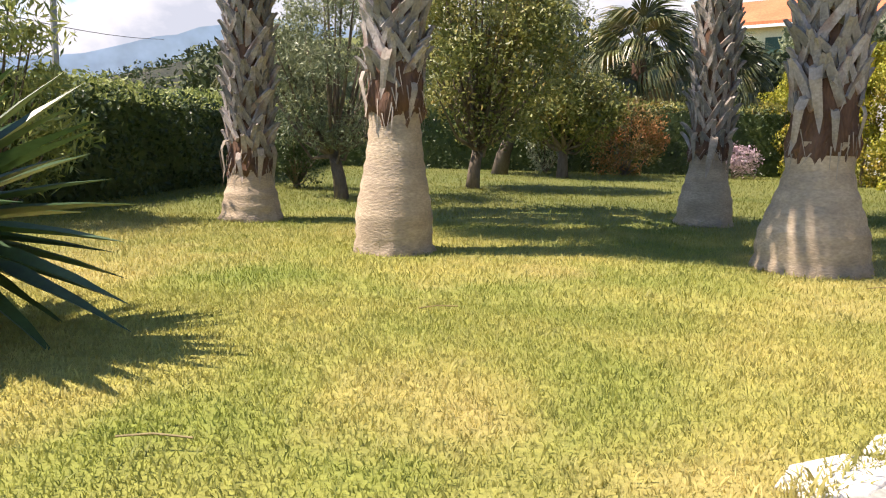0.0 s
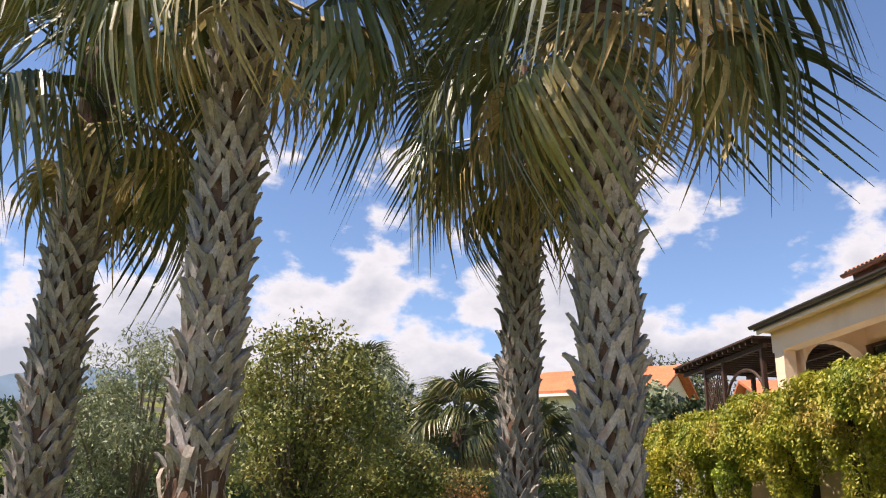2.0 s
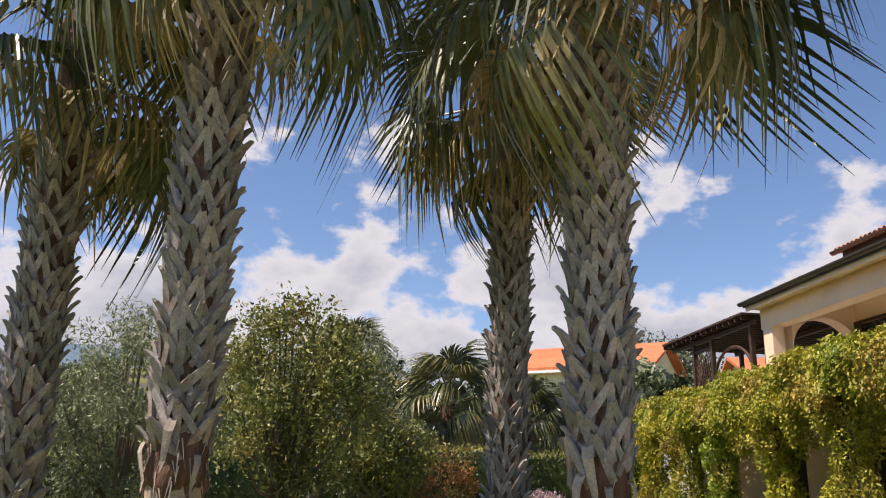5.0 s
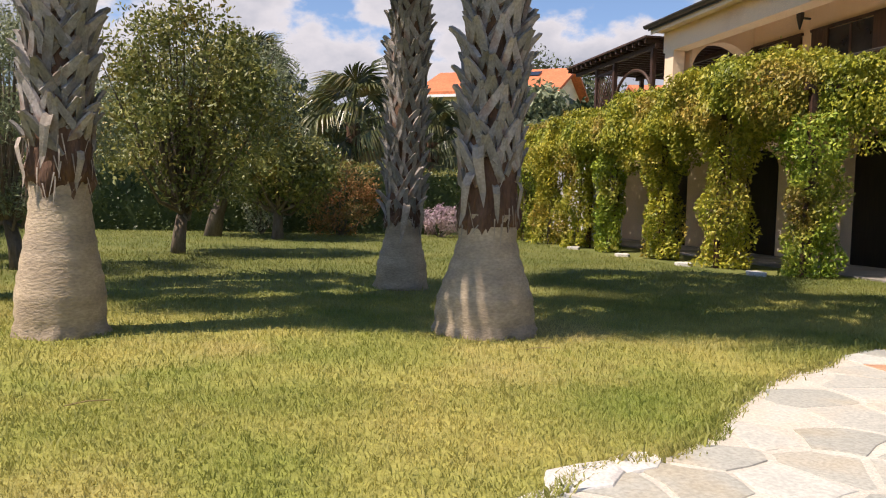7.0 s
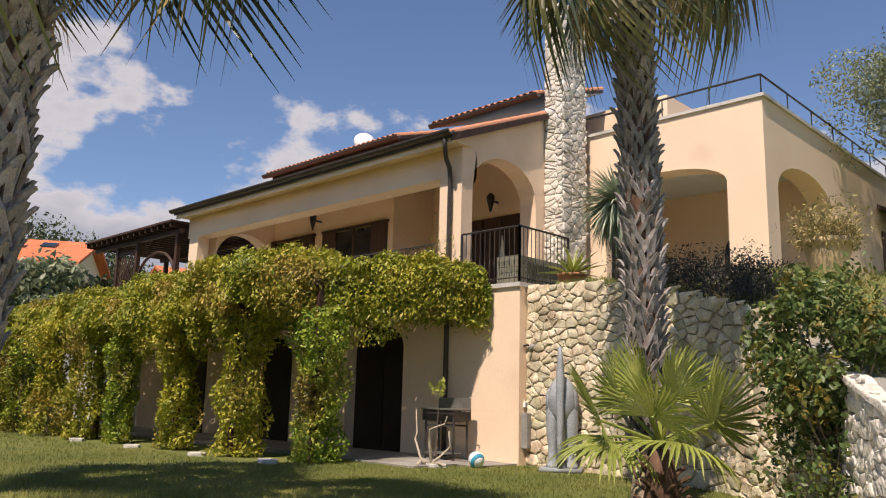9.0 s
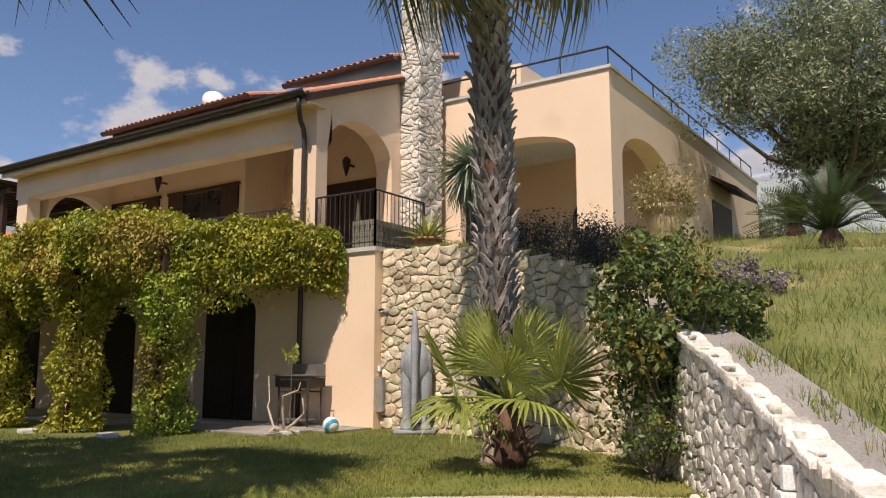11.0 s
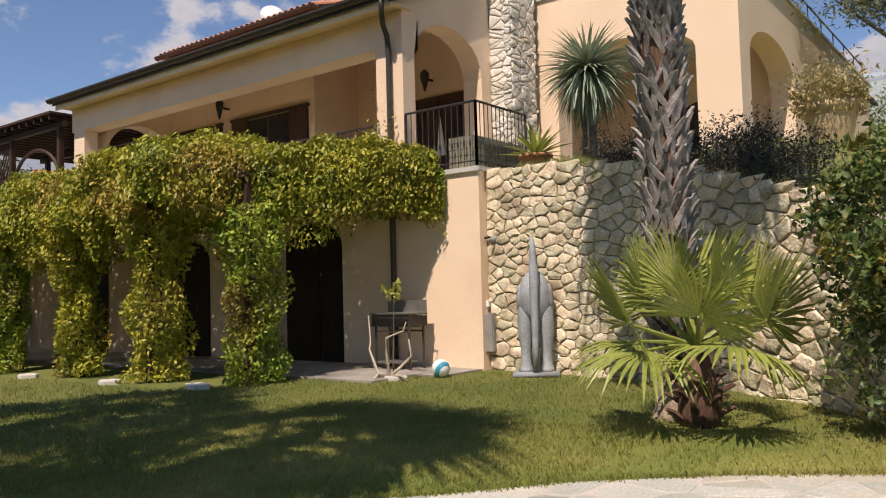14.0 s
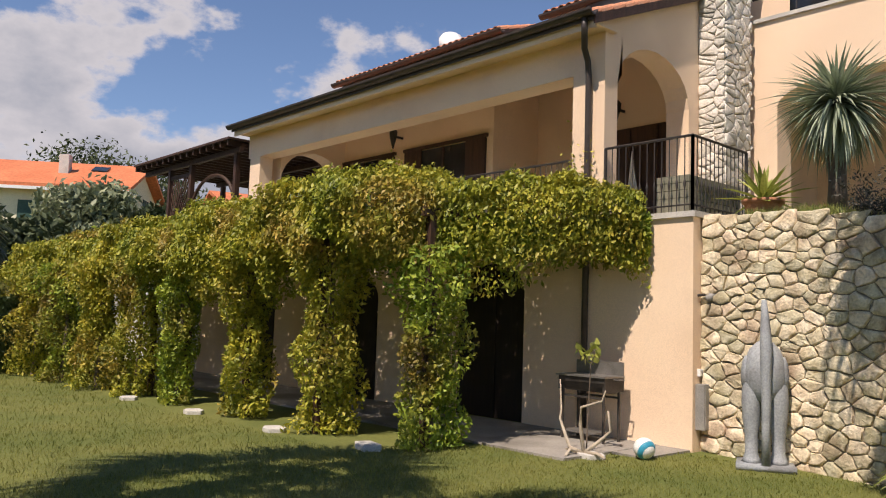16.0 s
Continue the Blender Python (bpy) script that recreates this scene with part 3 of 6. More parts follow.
AGAVE = mat("agave leaf green", (0.035, 0.075, 0.025), (0.065, 0.115, 0.04), 2, 0.35, 0.05, 30, 0.2, "object", thin=0.08, spec=0.6)
YUCCA = mat("blue-green yucca leaf", (0.25, 0.31, 0.21), (0.38, 0.43, 0.31), 2, 0.45, 0.0, 30, 0.25, "object", thin=0.15)
CYCAD = mat("cycad frond green", (0.04, 0.075, 0.03), (0.08, 0.12, 0.04), 2, 0.4, 0.0, 30, 0.2, "island", thin=0.1)
ag = thing("yucca_plant", "dark green spiky yucca at the lawn's edge", "plant", (-2.2, 3.55, G))
part("trunk", Mesh().lathe([(0.09, 0), (0.08, 0.3), (0.07, 0.55)], 10), BARK, ag)
blades("leaf", 96, 1.05, 0.08, 0.08, AGAVE, ag, 3, -32, 84, (0, 0, 0.5))
yu = thing("yucca_tree", "round-headed blue-green yucca on a short trunk", "yucca", (13.35, 7.95, 3.5))
part("trunk", Mesh().lathe([(0.13, 0), (0.11, 0.4), (0.12, 0.9), (0.08, 1.45)], 12), BARK, yu, "", True)
blades("leaf", 640, 0.74, 0.027, 0.62, YUCCA, yu, 4, -66, 88, (0, 0, 1.42))
blades("dry_leaf", 50, 0.6, 0.016, 0.1, FROND_DRY, yu, 5, -86, -55, (0, 0, 1.1), label="dry hanging leaf")


def pot(name, label, x, y, z, r, h, material, group=""):
    ob = thing(name, label, "plant pot", (x, y, z), 0, group)
    part("pot", Mesh().lathe([(r * 0.62, 0), (r * 0.68, 0.02), (r * 0.92, h * 0.7), (r * 0.96, h * 0.82), (r * 1.06, h * 0.83), (r * 1.06, h), (r * 0.9, h), (r * 0.88, h * 0.9)], 24), material, ob, "", True)
    part("soil", Mesh().lathe([(r * 0.89, h * 0.88), (r * 0.4, h * 0.92)], 18), MORTAR, ob)
    return ob


TERRA = mat("terracotta", (0.40, 0.17, 0.09), (0.48, 0.23, 0.13), 5, 0.85, 0.1, 50, stain=(0.5, 0.36, 0.26), stain_scale=3)
GLAZE = mat("yellow ochre clay", (0.50, 0.36, 0.18), (0.60, 0.45, 0.25), 5, 0.7, 0.1, 50, stain=(0.36, 0.28, 0.18), stain_scale=3)
p = pot("agave_pot", "agave in a terracotta bowl on the stone wall", 13.35, 8.95, 3.44, 0.27, 0.3, TERRA)
blades("leaf", 34, 0.66, 0.045, 0.12, FROND_LIGHT, p, 6, -5, 80, (0, 0, 0.27))
p = pot("large_planter", "tall ochre clay planter with a trailing dry-looking shrub", 14.0, 4.6, 3.36, 0.36, 0.62, GLAZE)
part("saucer", Mesh().lathe([(0.42, -0.02), (0.46, 0.02), (0.3, 0.02)], 24), CONCRETE, p)
rg = np.random.default_rng(11)
q = rg.normal(size=(2600, 3)) * [0.24, 0.24, 0.18] + [0, 0, 0.85]
q[:900] = np.c_[0.42 * np.cos(np.arange(900)), 0.42 * np.sin(np.arange(900)), rg.uniform(0.48, 0.85, 900)] + rg.normal(size=(900, 3)) * 0.04
DRYBUSH = mat("pale straw foliage", (0.33, 0.27, 0.10), (0.46, 0.38, 0.17), 2, 0.6, 0.0, 9, 0.35, "island", thin=0.25)
leaves("foliage", q, 0.085, DRYBUSH, p, "trailing straw-yellow foliage", 0.4, 3.0)


def cycad(x, y, z, s, label, seed):
    ob = thing("cycad", label, "cycad", (x, y, z))
    part("trunk", Mesh().lathe([(0.2, 0), (0.22, 0.2), (0.12, 0.4)], 12), FIBRE, ob)
    m, n = Mesh(), 34
    for k in range(n):
        u = (k + 1) / n
        c = Vector((1.35 * u, 0, 0.25 * math.sin(u * 2.2) - 0.25 * u * u))
        L = 0.26 * math.sin(math.pi * (0.12 + 0.86 * u)) + 0.02
        for sg in (-1, 1):
            m.add([c, c + Vector((0.028, 0, 0)), c + Vector((0.09, sg * L, 0.06))], [(0, 1, 2)])
    m.tube([(0, 0, 0), (0.6, 0, 0.17), (1.35, 0, -0.05)], [0.018, 0.012, 0.005], 4)
    me = m.data("frond", CYCAD)
    rnd = random.Random(seed)
    for k in range(30):
        o = part("frond", me, None, ob)
        o.matrix_local = pose(0, 0, 0.35, 0, 0, k * 137.5) @ pose(0, 0, 0, rnd.uniform(-10, 10), -(70 - 75 * (k + 0.5) / 30), 0) @ Matrix.Scale(s * rnd.uniform(0.85, 1.1), 4)


cycad(17.6, 2.64, bank_z(17.6, 2.64) - 0.06, 1.1, "large dark green cycad on the grass bank", 1)
cycad(21.5, 3.9, bank_z(21.5, 3.9) - 0.06, 0.8, "smaller cycad by the house corner", 2)


# ---- trees, hedges, shrubs ----
def tree(name, label, x, y, z, height, spread, trunk_h, trunk_r, material, n, leaf, seed, lean=(0, 0), clumps=60, fill=0.22, long=2.2, bark=BARK, up=0.2, squash=1.0, category="tree"):
    rg = np.random.default_rng(seed)
    ob = thing(name, label, category, (x, y, z))
    top = Vector((lean[0], lean[1], trunk_h))
    part("trunk", Mesh().tube([(0, 0, -0.1), (lean[0] * 0.3, lean[1] * 0.3, trunk_h * 0.4), top], [trunk_r * 1.25, trunk_r, trunk_r * 0.8], 9), bark, ob, "", True)
    cz = (height + trunk_h) / 2
    hz = (height - trunk_h) / 2 * squash
    pts, limbs = [], Mesh()
    for k in range(clumps):
        d = rg.normal(size=3)
        d /= np.linalg.norm(d)
        r = rg.uniform(0.35, 1.0) ** 0.6
        c = np.array([lean[0] + d[0] * spread * r, lean[1] + d[1] * spread * r, cz + d[2] * hz * r])
        c[:2] *= 1 + 0.15 * rg.normal()
        if k % 2 == 0:
            mid = (top + Vector(c)) / 2 + Vector((0, 0, -0.08 * height))
            limbs.tube([top - Vector((0, 0, 0.1)), mid, c], [trunk_r * 0.45, trunk_r * 0.25, 0.008], 5)
        s = spread * fill * rg.uniform(0.7, 1.4)
        q = rg.normal(size=(n // clumps, 3))
        q *= (rg.uniform(0.15, 1, (n // clumps, 1)) ** 0.5) / np.linalg.norm(q, axis=1)[:, None]
        pts.append(c + q * [s * 1.7, s * 1.7, s * 1.4])
    part("limb", limbs, bark, ob)
    leaves("crown", np.concatenate(pts), leaf, material, ob, "", up, long, rg)
    return ob


tree("olive_tree", "young grey-green olive tree on the lawn", -2.3, 12.4, G, 3.7, 1.25, 0.75, 0.1, OLIVE, 24000, 0.085, 1, (-0.2, 0.2), 80, 0.16, 4.0, up=-0.5)
tree("clipped_bush", "rounded dark bush at the hedge's foot", -3.65, 14.5, G, 1.3, 0.65, 0.15, 0.06, HEDGE, 5000, 0.07, 2, clumps=30, category="bush")
tree("citrus_tree", "yellowish-green citrus tree with a thin trunk", -0.55, 15.9, G, 4.4, 1.75, 0.85, 0.12, CITRUS, 17000, 0.11, 3, (0.1, 0), 90, 0.17, 2.2)
tree("olive_tree", "tall grey-green olive tree behind the citrus tree", -0.3, 22.5, G, 5.3, 2.3, 1.4, 0.2, OLIVE, 18000, 0.13, 4, (0.4, 0), 80, 0.18, 3.5)
tree("dark_tree", "leafy tree before the back hedge", 1.4, 21.5, G, 3.0, 1.4, 0.8, 0.14, CITRUS, 11000, 0.13, 5, clumps=60)
tree("olive_tree", "spreading olive tree on the grass bank", 22.8, 1.5, bank_z(22.8, 1.5) - 0.05, 6.3, 2.9, 1.7, 0.24, OLIVE, 80000, 0.13, 6, (0.0, 1.5), 130, 0.17, 3.0)
tree("shrub", "feathery grey-green shrub by the house end", 30.8, 6.2, 5.4, 2.2, 1.2, 0.2, 0.06, OLIVE, 5000, 0.12, 7, clumps=30, category="shrub")
tree("oleander_bush", "tall light-green oleander beside the hedge", -5.2, 8.3, G, 3.1, 0.95, 0.2, 0.06, HEDGE_TIP, 9000, 0.16, 8, clumps=60, fill=0.2, long=5, category="bush", up=-0.6)
ORANGE = mat("orange flowering shrub leaves", (0.42, 0.19, 0.06), (0.17, 0.19, 0.06), 1.2, 0.6, 0.0, 9, 0.4, "island", thin=0.25)
PINK = mat("pink and white blossom", (0.42, 0.28, 0.32), (0.55, 0.46, 0.46), 1.5, 0.6, 0.0, 9, 0.3, "island", thin=0.2)
LILAC = mat("lilac flowers", (0.15, 0.15, 0.10), (0.34, 0.24, 0.33), 3, 0.6, 0.0, 9, 0.3, "island", thin=0.2)
PALE = mat("cream variegated leaves", (0.30, 0.34, 0.18), (0.55, 0.56, 0.40), 2, 0.5, 0.0, 9, 0.4, "island", thin=0.2)
tree("flowering_shrub", "orange flowering shrub before the hedge", 3.3, 24.1, G, 2.0, 1.05, 0.1, 0.05, ORANGE, 4200, 0.12, 9, clumps=34, category="shrub", up=-0.4, long=3)
tree("variegated_shrub", "cream and green variegated shrub by the hedge", 1.0, 24.3, G, 1.5, 0.8, 0.1, 0.05, PALE, 2600, 0.11, 10, clumps=26, category="shrub")
tree("blossom_shrub", "low pink and white blossom shrub", 6.3, 24.0, G, 1.0, 0.7, 0.05, 0.04, PINK, 2200, 0.09, 11, clumps=24, category="shrub")
ROSE = mat("rose bush leaves", (0.07, 0.12, 0.03), (0.14, 0.19, 0.05), 1.4, 0.45, 0.0, 9, 0.4, "island", thin=0.25, stain=(0.28, 0.21, 0.04), stain_scale=3.2)
tree("climbing_rose", "leafy climbing shrub with a few yellow leaves on the wall", 9.2, 3.25, G, 2.45, 0.78, 0.75, 0.04, ROSE, 8000, 0.085, 12, (0.3, -0.1), 70, 0.2, 1.8, category="shrub")
tree("climbing_rose", "lower twiggy shoots of the climbing shrub", 9.15, 3.25, G, 1.5, 0.5, 0.1, 0.03, ROSE, 1500, 0.07, 22, (0.1, 0.0), 30, 0.22, 1.8, category="shrub")
tree("lilac_shrub", "low shrub with lilac flowers on the bank", 11.1, 2.75, 1.95, 0.75, 0.42, 0.05, 0.03, LILAC, 1500, 0.06, 13, clumps=24, category="shrub")
PURPLE = mat("dark purple-green leaves", (0.035, 0.04, 0.03), (0.07, 0.065, 0.05), 1.5, 0.5, 0.0, 9, 0.4, "island", thin=0.15)
for k, (x, y, z, h, s) in enumerate(((12.95, 7.2, 3.15, 0.75, 0.5), (12.6, 6.3, 2.95, 0.85, 0.55), (12.3, 5.4, 2.7, 0.9, 0.55), (12.9, 5.6, 2.95, 0.8, 0.5), (11.7, 4.6, 2.5, 0.7, 0.45))):
    tree("wall_shrub", "dark purplish shrub spilling over the stone wall", x, y, z, h, s, 0.05, 0.03, PURPLE, 2600, 0.06, 14 + k, clumps=34, category="shrub", fill=0.3, long=3)


def hedge(name, label, line, depth, height, material, tip, density, seed, leaf=0.09, z0=G):
    """A clipped hedge along a line: woody core, leaves all over its faces, its sunlit top painted in with paler leaves.
    """
    rg = np.random.default_rng(seed)
    ob = thing(name, label, "hedge")
    core, pts, tips = Mesh(), [], []
    for (a, b), (c, d) in zip(line, line[1:]):
        L = math.hypot(c - a, d - b)
        t, nrm = np.array([(c - a) / L, (d - b) / L]), np.array([-(d - b) / L, (c - a) / L])
        q = [np.array([a, b]) + nrm * depth * 0.38, np.array([c, d]) + nrm * depth * 0.38, np.array([c, d]) - nrm * depth * 0.38, np.array([a, b]) - nrm * depth * 0.38]
        core.prism([tuple(v) for v in q], "z", z0 - 0.1, z0 + height - 0.22)
        def sheet(n, side, lo, hi):
            s, h = rg.uniform(0, L, n), rg.uniform(lo, hi, n)
            o = depth * 0.5 * side + rg.normal(size=n) * 0.07 + 0.09 * np.sin(s * 2.1 + h * 3)
            xy = np.array([a, b]) + s[:, None] * t + o[:, None] * nrm
            return np.c_[xy, z0 + h]
        pts += [sheet(int(L * height * density), 1, 0, height), sheet(int(L * height * density), -1, 0, height)]
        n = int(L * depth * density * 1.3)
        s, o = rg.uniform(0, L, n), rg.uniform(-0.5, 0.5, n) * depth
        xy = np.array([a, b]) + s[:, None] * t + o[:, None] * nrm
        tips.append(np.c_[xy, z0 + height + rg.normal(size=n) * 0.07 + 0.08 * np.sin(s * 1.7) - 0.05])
    part("branch_core", core, HEDGE, ob)
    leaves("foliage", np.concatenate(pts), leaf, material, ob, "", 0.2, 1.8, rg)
    # sunlight on the hedge top is put into these leaves' paler colour
    leaves("young_growth", np.concatenate(tips), leaf, tip, ob, "paler top leaves with sunlight put into their colour", -0.5, 1.8, rg)


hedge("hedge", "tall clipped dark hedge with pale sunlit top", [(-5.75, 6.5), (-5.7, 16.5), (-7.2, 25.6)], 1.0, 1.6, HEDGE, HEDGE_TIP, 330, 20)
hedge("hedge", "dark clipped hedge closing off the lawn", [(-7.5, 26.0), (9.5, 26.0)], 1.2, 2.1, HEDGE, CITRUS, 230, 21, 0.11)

# ---- vine over the lower terrace ----
def vine():
    rg = np.random.default_rng(31)
    ob = thing("climbing_vine", "yellow-green creeper covering a pergola, hanging in thick pillars", "vine")
    def edge(y):
        return np.where(y > 12.2, 8.95 - 0.03 * (y - 12.2), 8.95 + (12.2 - y) * 1.75)
    def bump(x, y):
        return 0.16 * np.sin(y * 1.9 + 0.7) + 0.10 * np.sin(y * 4.3 + x) + 0.08 * np.sin(x * 3.1 + y * 2.2)
    def lumps(x, y, z, f=6.0):
        """Uneven cushions of leaves, about -1 to 1."""
        return (np.sin(f * x + 1.7 * np.sin(0.7 * f * y)) + np.sin(f * 1.1 * y + 1.9 * np.sin(0.6 * f * z)) + np.sin(f * 1.2 * z + 1.5 * np.sin(0.8 * f * x))) / 2.2
    n = 84000
    y = rg.uniform(10.3, 27.0, n)
    u = rg.uniform(0, 1, n) ** 1.3
    x = edge(y) + u * (12.5 - edge(y))
    dome = 0.42 * np.sqrt(np.clip(u * 4, 0, 1)) - 0.35 * np.clip(u - 0.5, 0, 1)
    rise_y = 0.12 * np.exp(-((y - 12.6) / 1.7) ** 2) - 0.25 * np.clip((11.3 - y), 0, 1)
    z = 3.46 - 0.3 * np.clip((y - 14) / 7, 0, 1) + dome + rise_y + bump(x, y) + rg.normal(size=n) * 0.06
    q = lumps(x, y, z)
    x, z = x - 0.09 * q * (u < 0.25), z + 0.10 * q
    keep = q > rg.uniform(-1.5, -0.25, n)
    leaves("canopy", np.c_[x, y, z][keep], 0.088, VINE, ob, "sunlit yellow-green leaf canopy", 0.25, 2.0, rg, np.array([-0.5, 0, -0.2]))
    n = 52000
    y = 10.2 + 16.8 * rg.uniform(0, 1, n)
    h = rg.uniform(0, 1, n)
    low = 2.35 + 0.22 * np.sin(y * 2.6) + 0.15 * np.sin(y * 5.9 + 1) + np.where(y < 11.6, 0.25, np.where(y < 14.4, 0.3, 0))
    top = 3.7 - 0.25 * np.clip((y - 14) / 7, 0, 1) + 0.12 * np.exp(-((y - 12.6) / 1.7) ** 2) + bump(9.0, y) * 0.6
    z = low + h * (top - low)
    x = edge(y) - 0.22 * np.sin(h * 3.0) + rg.normal(size=n) * 0.08 + 0.1 * np.sin(y * 3.3 + z * 2)
    q = lumps(x, y, z)
    x = x - 0.13 * q
    keep = q > rg.uniform(-1.4, -0.1, n)
    leaves("front_fringe", np.c_[x, y, z][keep], 0.088, VINE, ob, "", 0.45, 2.0, rg, np.array([-0.6, -0.2, -0.5]))
    n = 60000
    y = rg.uniform(10.2, 27, n)
    leaves("underside", np.c_[edge(y) + rg.uniform(0, 1, n) ** 0.8 * (12.45 - edge(y)), y, 3.2 + rg.normal(size=n) * 0.16], 0.12, VINE_DARK, ob, "", 0.4, 2.0, rg)
    for k, (px, py, r, zt) in enumerate(((9.75, 11.75, 0.42, 2.9), (9.3, 13.5, 0.46, 2.9), (9.15, 15.6, 0.40, 2.9), (8.98, 17.85, 0.34, 2.9), (8.85, 19.4, 0.48, 2.9), (8.65, 21.0, 0.5, 2.9), (8.55, 22.9, 0.55, 2.9), (8.5, 24.9, 0.6, 2.9), (8.5, 26.8, 0.6, 2.9))):
        n = 7600
        r *= 1.12
        z = rg.uniform(0.28, zt, n)
        a = rg.uniform(0, 2 * math.pi, n)
        rr = r * (0.78 + 0.16 * np.sin(2 * a + z * 2.3 + k * 1.7) + 0.15 * np.sin(3 * a - z * 4.9 + k) + 0.12 * np.sin(z * 3.7 + k * 2.3) + 0.25 * (z > 2.2)) * np.sqrt(rg.uniform(0.2, 1.1, n))
        q = lumps(px + np.cos(a), py + np.sin(a), z, 5.0)
        rr = rr * (1 + 0.22 * q)
        keep = q > rg.uniform(-1.4, -0.2, n)
        leaves("hanging_strand", np.c_[px + rr * np.cos(a), py + rr * np.sin(a) * 1.05, z][keep], 0.088, VINE if k % 3 else VINE_DARK, ob, "leafy creeper pillar down to the grass", 0.6, 2.0, rg)
        part("stem", Mesh().tube([(px, py, G - 0.05), (px + 0.06, py + 0.05, 1.5), (px, py, 3.3)], [0.045, 0.035, 0.03], 6), BARK, ob)
    n = 420
    y = rg.uniform(10.2, 11.0, n)
    leaves("stray_shoot", np.c_[rg.uniform(12.25, 12.5, n), y, 3.1 + rg.uniform(-0.65, 0.5, n) * (1 - (y - 10.2))], 0.08, VINE, ob, "", 0.7, 2.2, rg)["kind"] = "stuff"
    n = 260
    leaves("stray_shoot", np.c_[12.45 + rg.normal(size=n) * 0.06, 11.5 + rg.normal(size=n) * 0.16, 3.7 + np.abs(rg.normal(size=n)) * 0.42], 0.075, VINE, ob, "", -0.4, 2.2, rg)["kind"] = "stuff"


vine()
arbor = thing("vine_arbor", "dark timber arbor carrying the creeper", "arbor")
for y in (11.75, 13.5, 15.6, 17.85, 19.4, 21.0, 22.9, 24.9, 26.8):
    x = 9.6 if y < 12 else 9.1
    part("post", Mesh().box(x, y - 0.05, G - 0.05, x + 0.1, y + 0.05, 3.3), DARKWOOD, arbor)
    part("rafter", Mesh().box(x - 0.1, y - 0.04, 3.3, 12.56, y + 0.04, 3.42), DARKWOOD, arbor)

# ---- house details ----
# shade of the recess and creeper is put into this near-black door colour
DOOR = mat("door wood darkened for shade", (0.012, 0.008, 0.006), (0.025, 0.015, 0.011), 3, 0.6, 0.2, 40, stretch=(6, 6, 0.6))
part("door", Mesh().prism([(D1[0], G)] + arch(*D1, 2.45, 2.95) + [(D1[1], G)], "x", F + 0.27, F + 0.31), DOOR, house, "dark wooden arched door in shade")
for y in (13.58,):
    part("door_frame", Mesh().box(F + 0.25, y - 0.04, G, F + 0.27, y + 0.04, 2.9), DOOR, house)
part("inner_wall", Mesh().box(F + 0.36, 9.93, G - 0.3, 13.2, 24.6, FL - 0.09), MORTAR, house)
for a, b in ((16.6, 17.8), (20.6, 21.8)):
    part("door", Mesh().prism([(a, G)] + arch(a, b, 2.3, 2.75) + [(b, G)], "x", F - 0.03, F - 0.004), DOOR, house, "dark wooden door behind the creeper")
SLAB = mat("weathered grey slab", (0.27, 0.25, 0.22), (0.36, 0.33, 0.29), 1.5, 0.9, 0.3, 50, stain=(0.20, 0.18, 0.15))
setting("terrace_slab", Mesh().box(10.5, 10.1, G - 0.1, F - 0.002, 24.6, G + 0.035).box(11.5, 9.6, G - 0.1, F - 0.003, 10.099, G + 0.03), SLAB, label="grey concrete terrace along the house")
for x, y, s in ((9.0, 12.1, 0.55), (8.75, 14.0, 0.4), (8.65, 16.4, 0.4), (8.5, 18.8, 0.35), (11.0, 10.1, 0.4)):
    o = tagged(part("stepping_stone", Mesh().prism([(-s * 0.5, -0.12), (-s * 0.1, -0.17), (s * 0.5, -0.1), (s * 0.45, 0.12), (0, 0.16), (-s * 0.48, 0.1)], "z", 0, 0.07), CONCRETE, None, "pale flat edging stone in the grass", bevel=0.01), category="stone", group="edging stones by the terrace")
    o.matrix_world = pose(x, y, G - 0.01, 0, 0, 65)


def half_tile(L, r, n=6):
    m = Mesh()
    v = []
    for x, rr in ((0, r * 0.85), (L, r)):
        v += [(x, rr * math.cos(math.pi * k / n), rr * math.sin(math.pi * k / n)) for k in range(n + 1)] + [(x, 0.85 * rr * math.cos(math.pi * k / n), 0.85 * rr * math.sin(math.pi * k / n)) for k in range(n + 1)]
    q = 2 * (n + 1)
    f = [(k, k + 1, q + k + 1, q + k) for k in range(n)] + [(n + 1 + k, q + n + 1 + k, q + n + 2 + k, n + 2 + k) for k in range(n)]
    f += [(b + k, b + k + 1, b + n + 2 + k, b + n + 1 + k) for b in (0, q) for k in range(n)]
    return m.add(v, f)


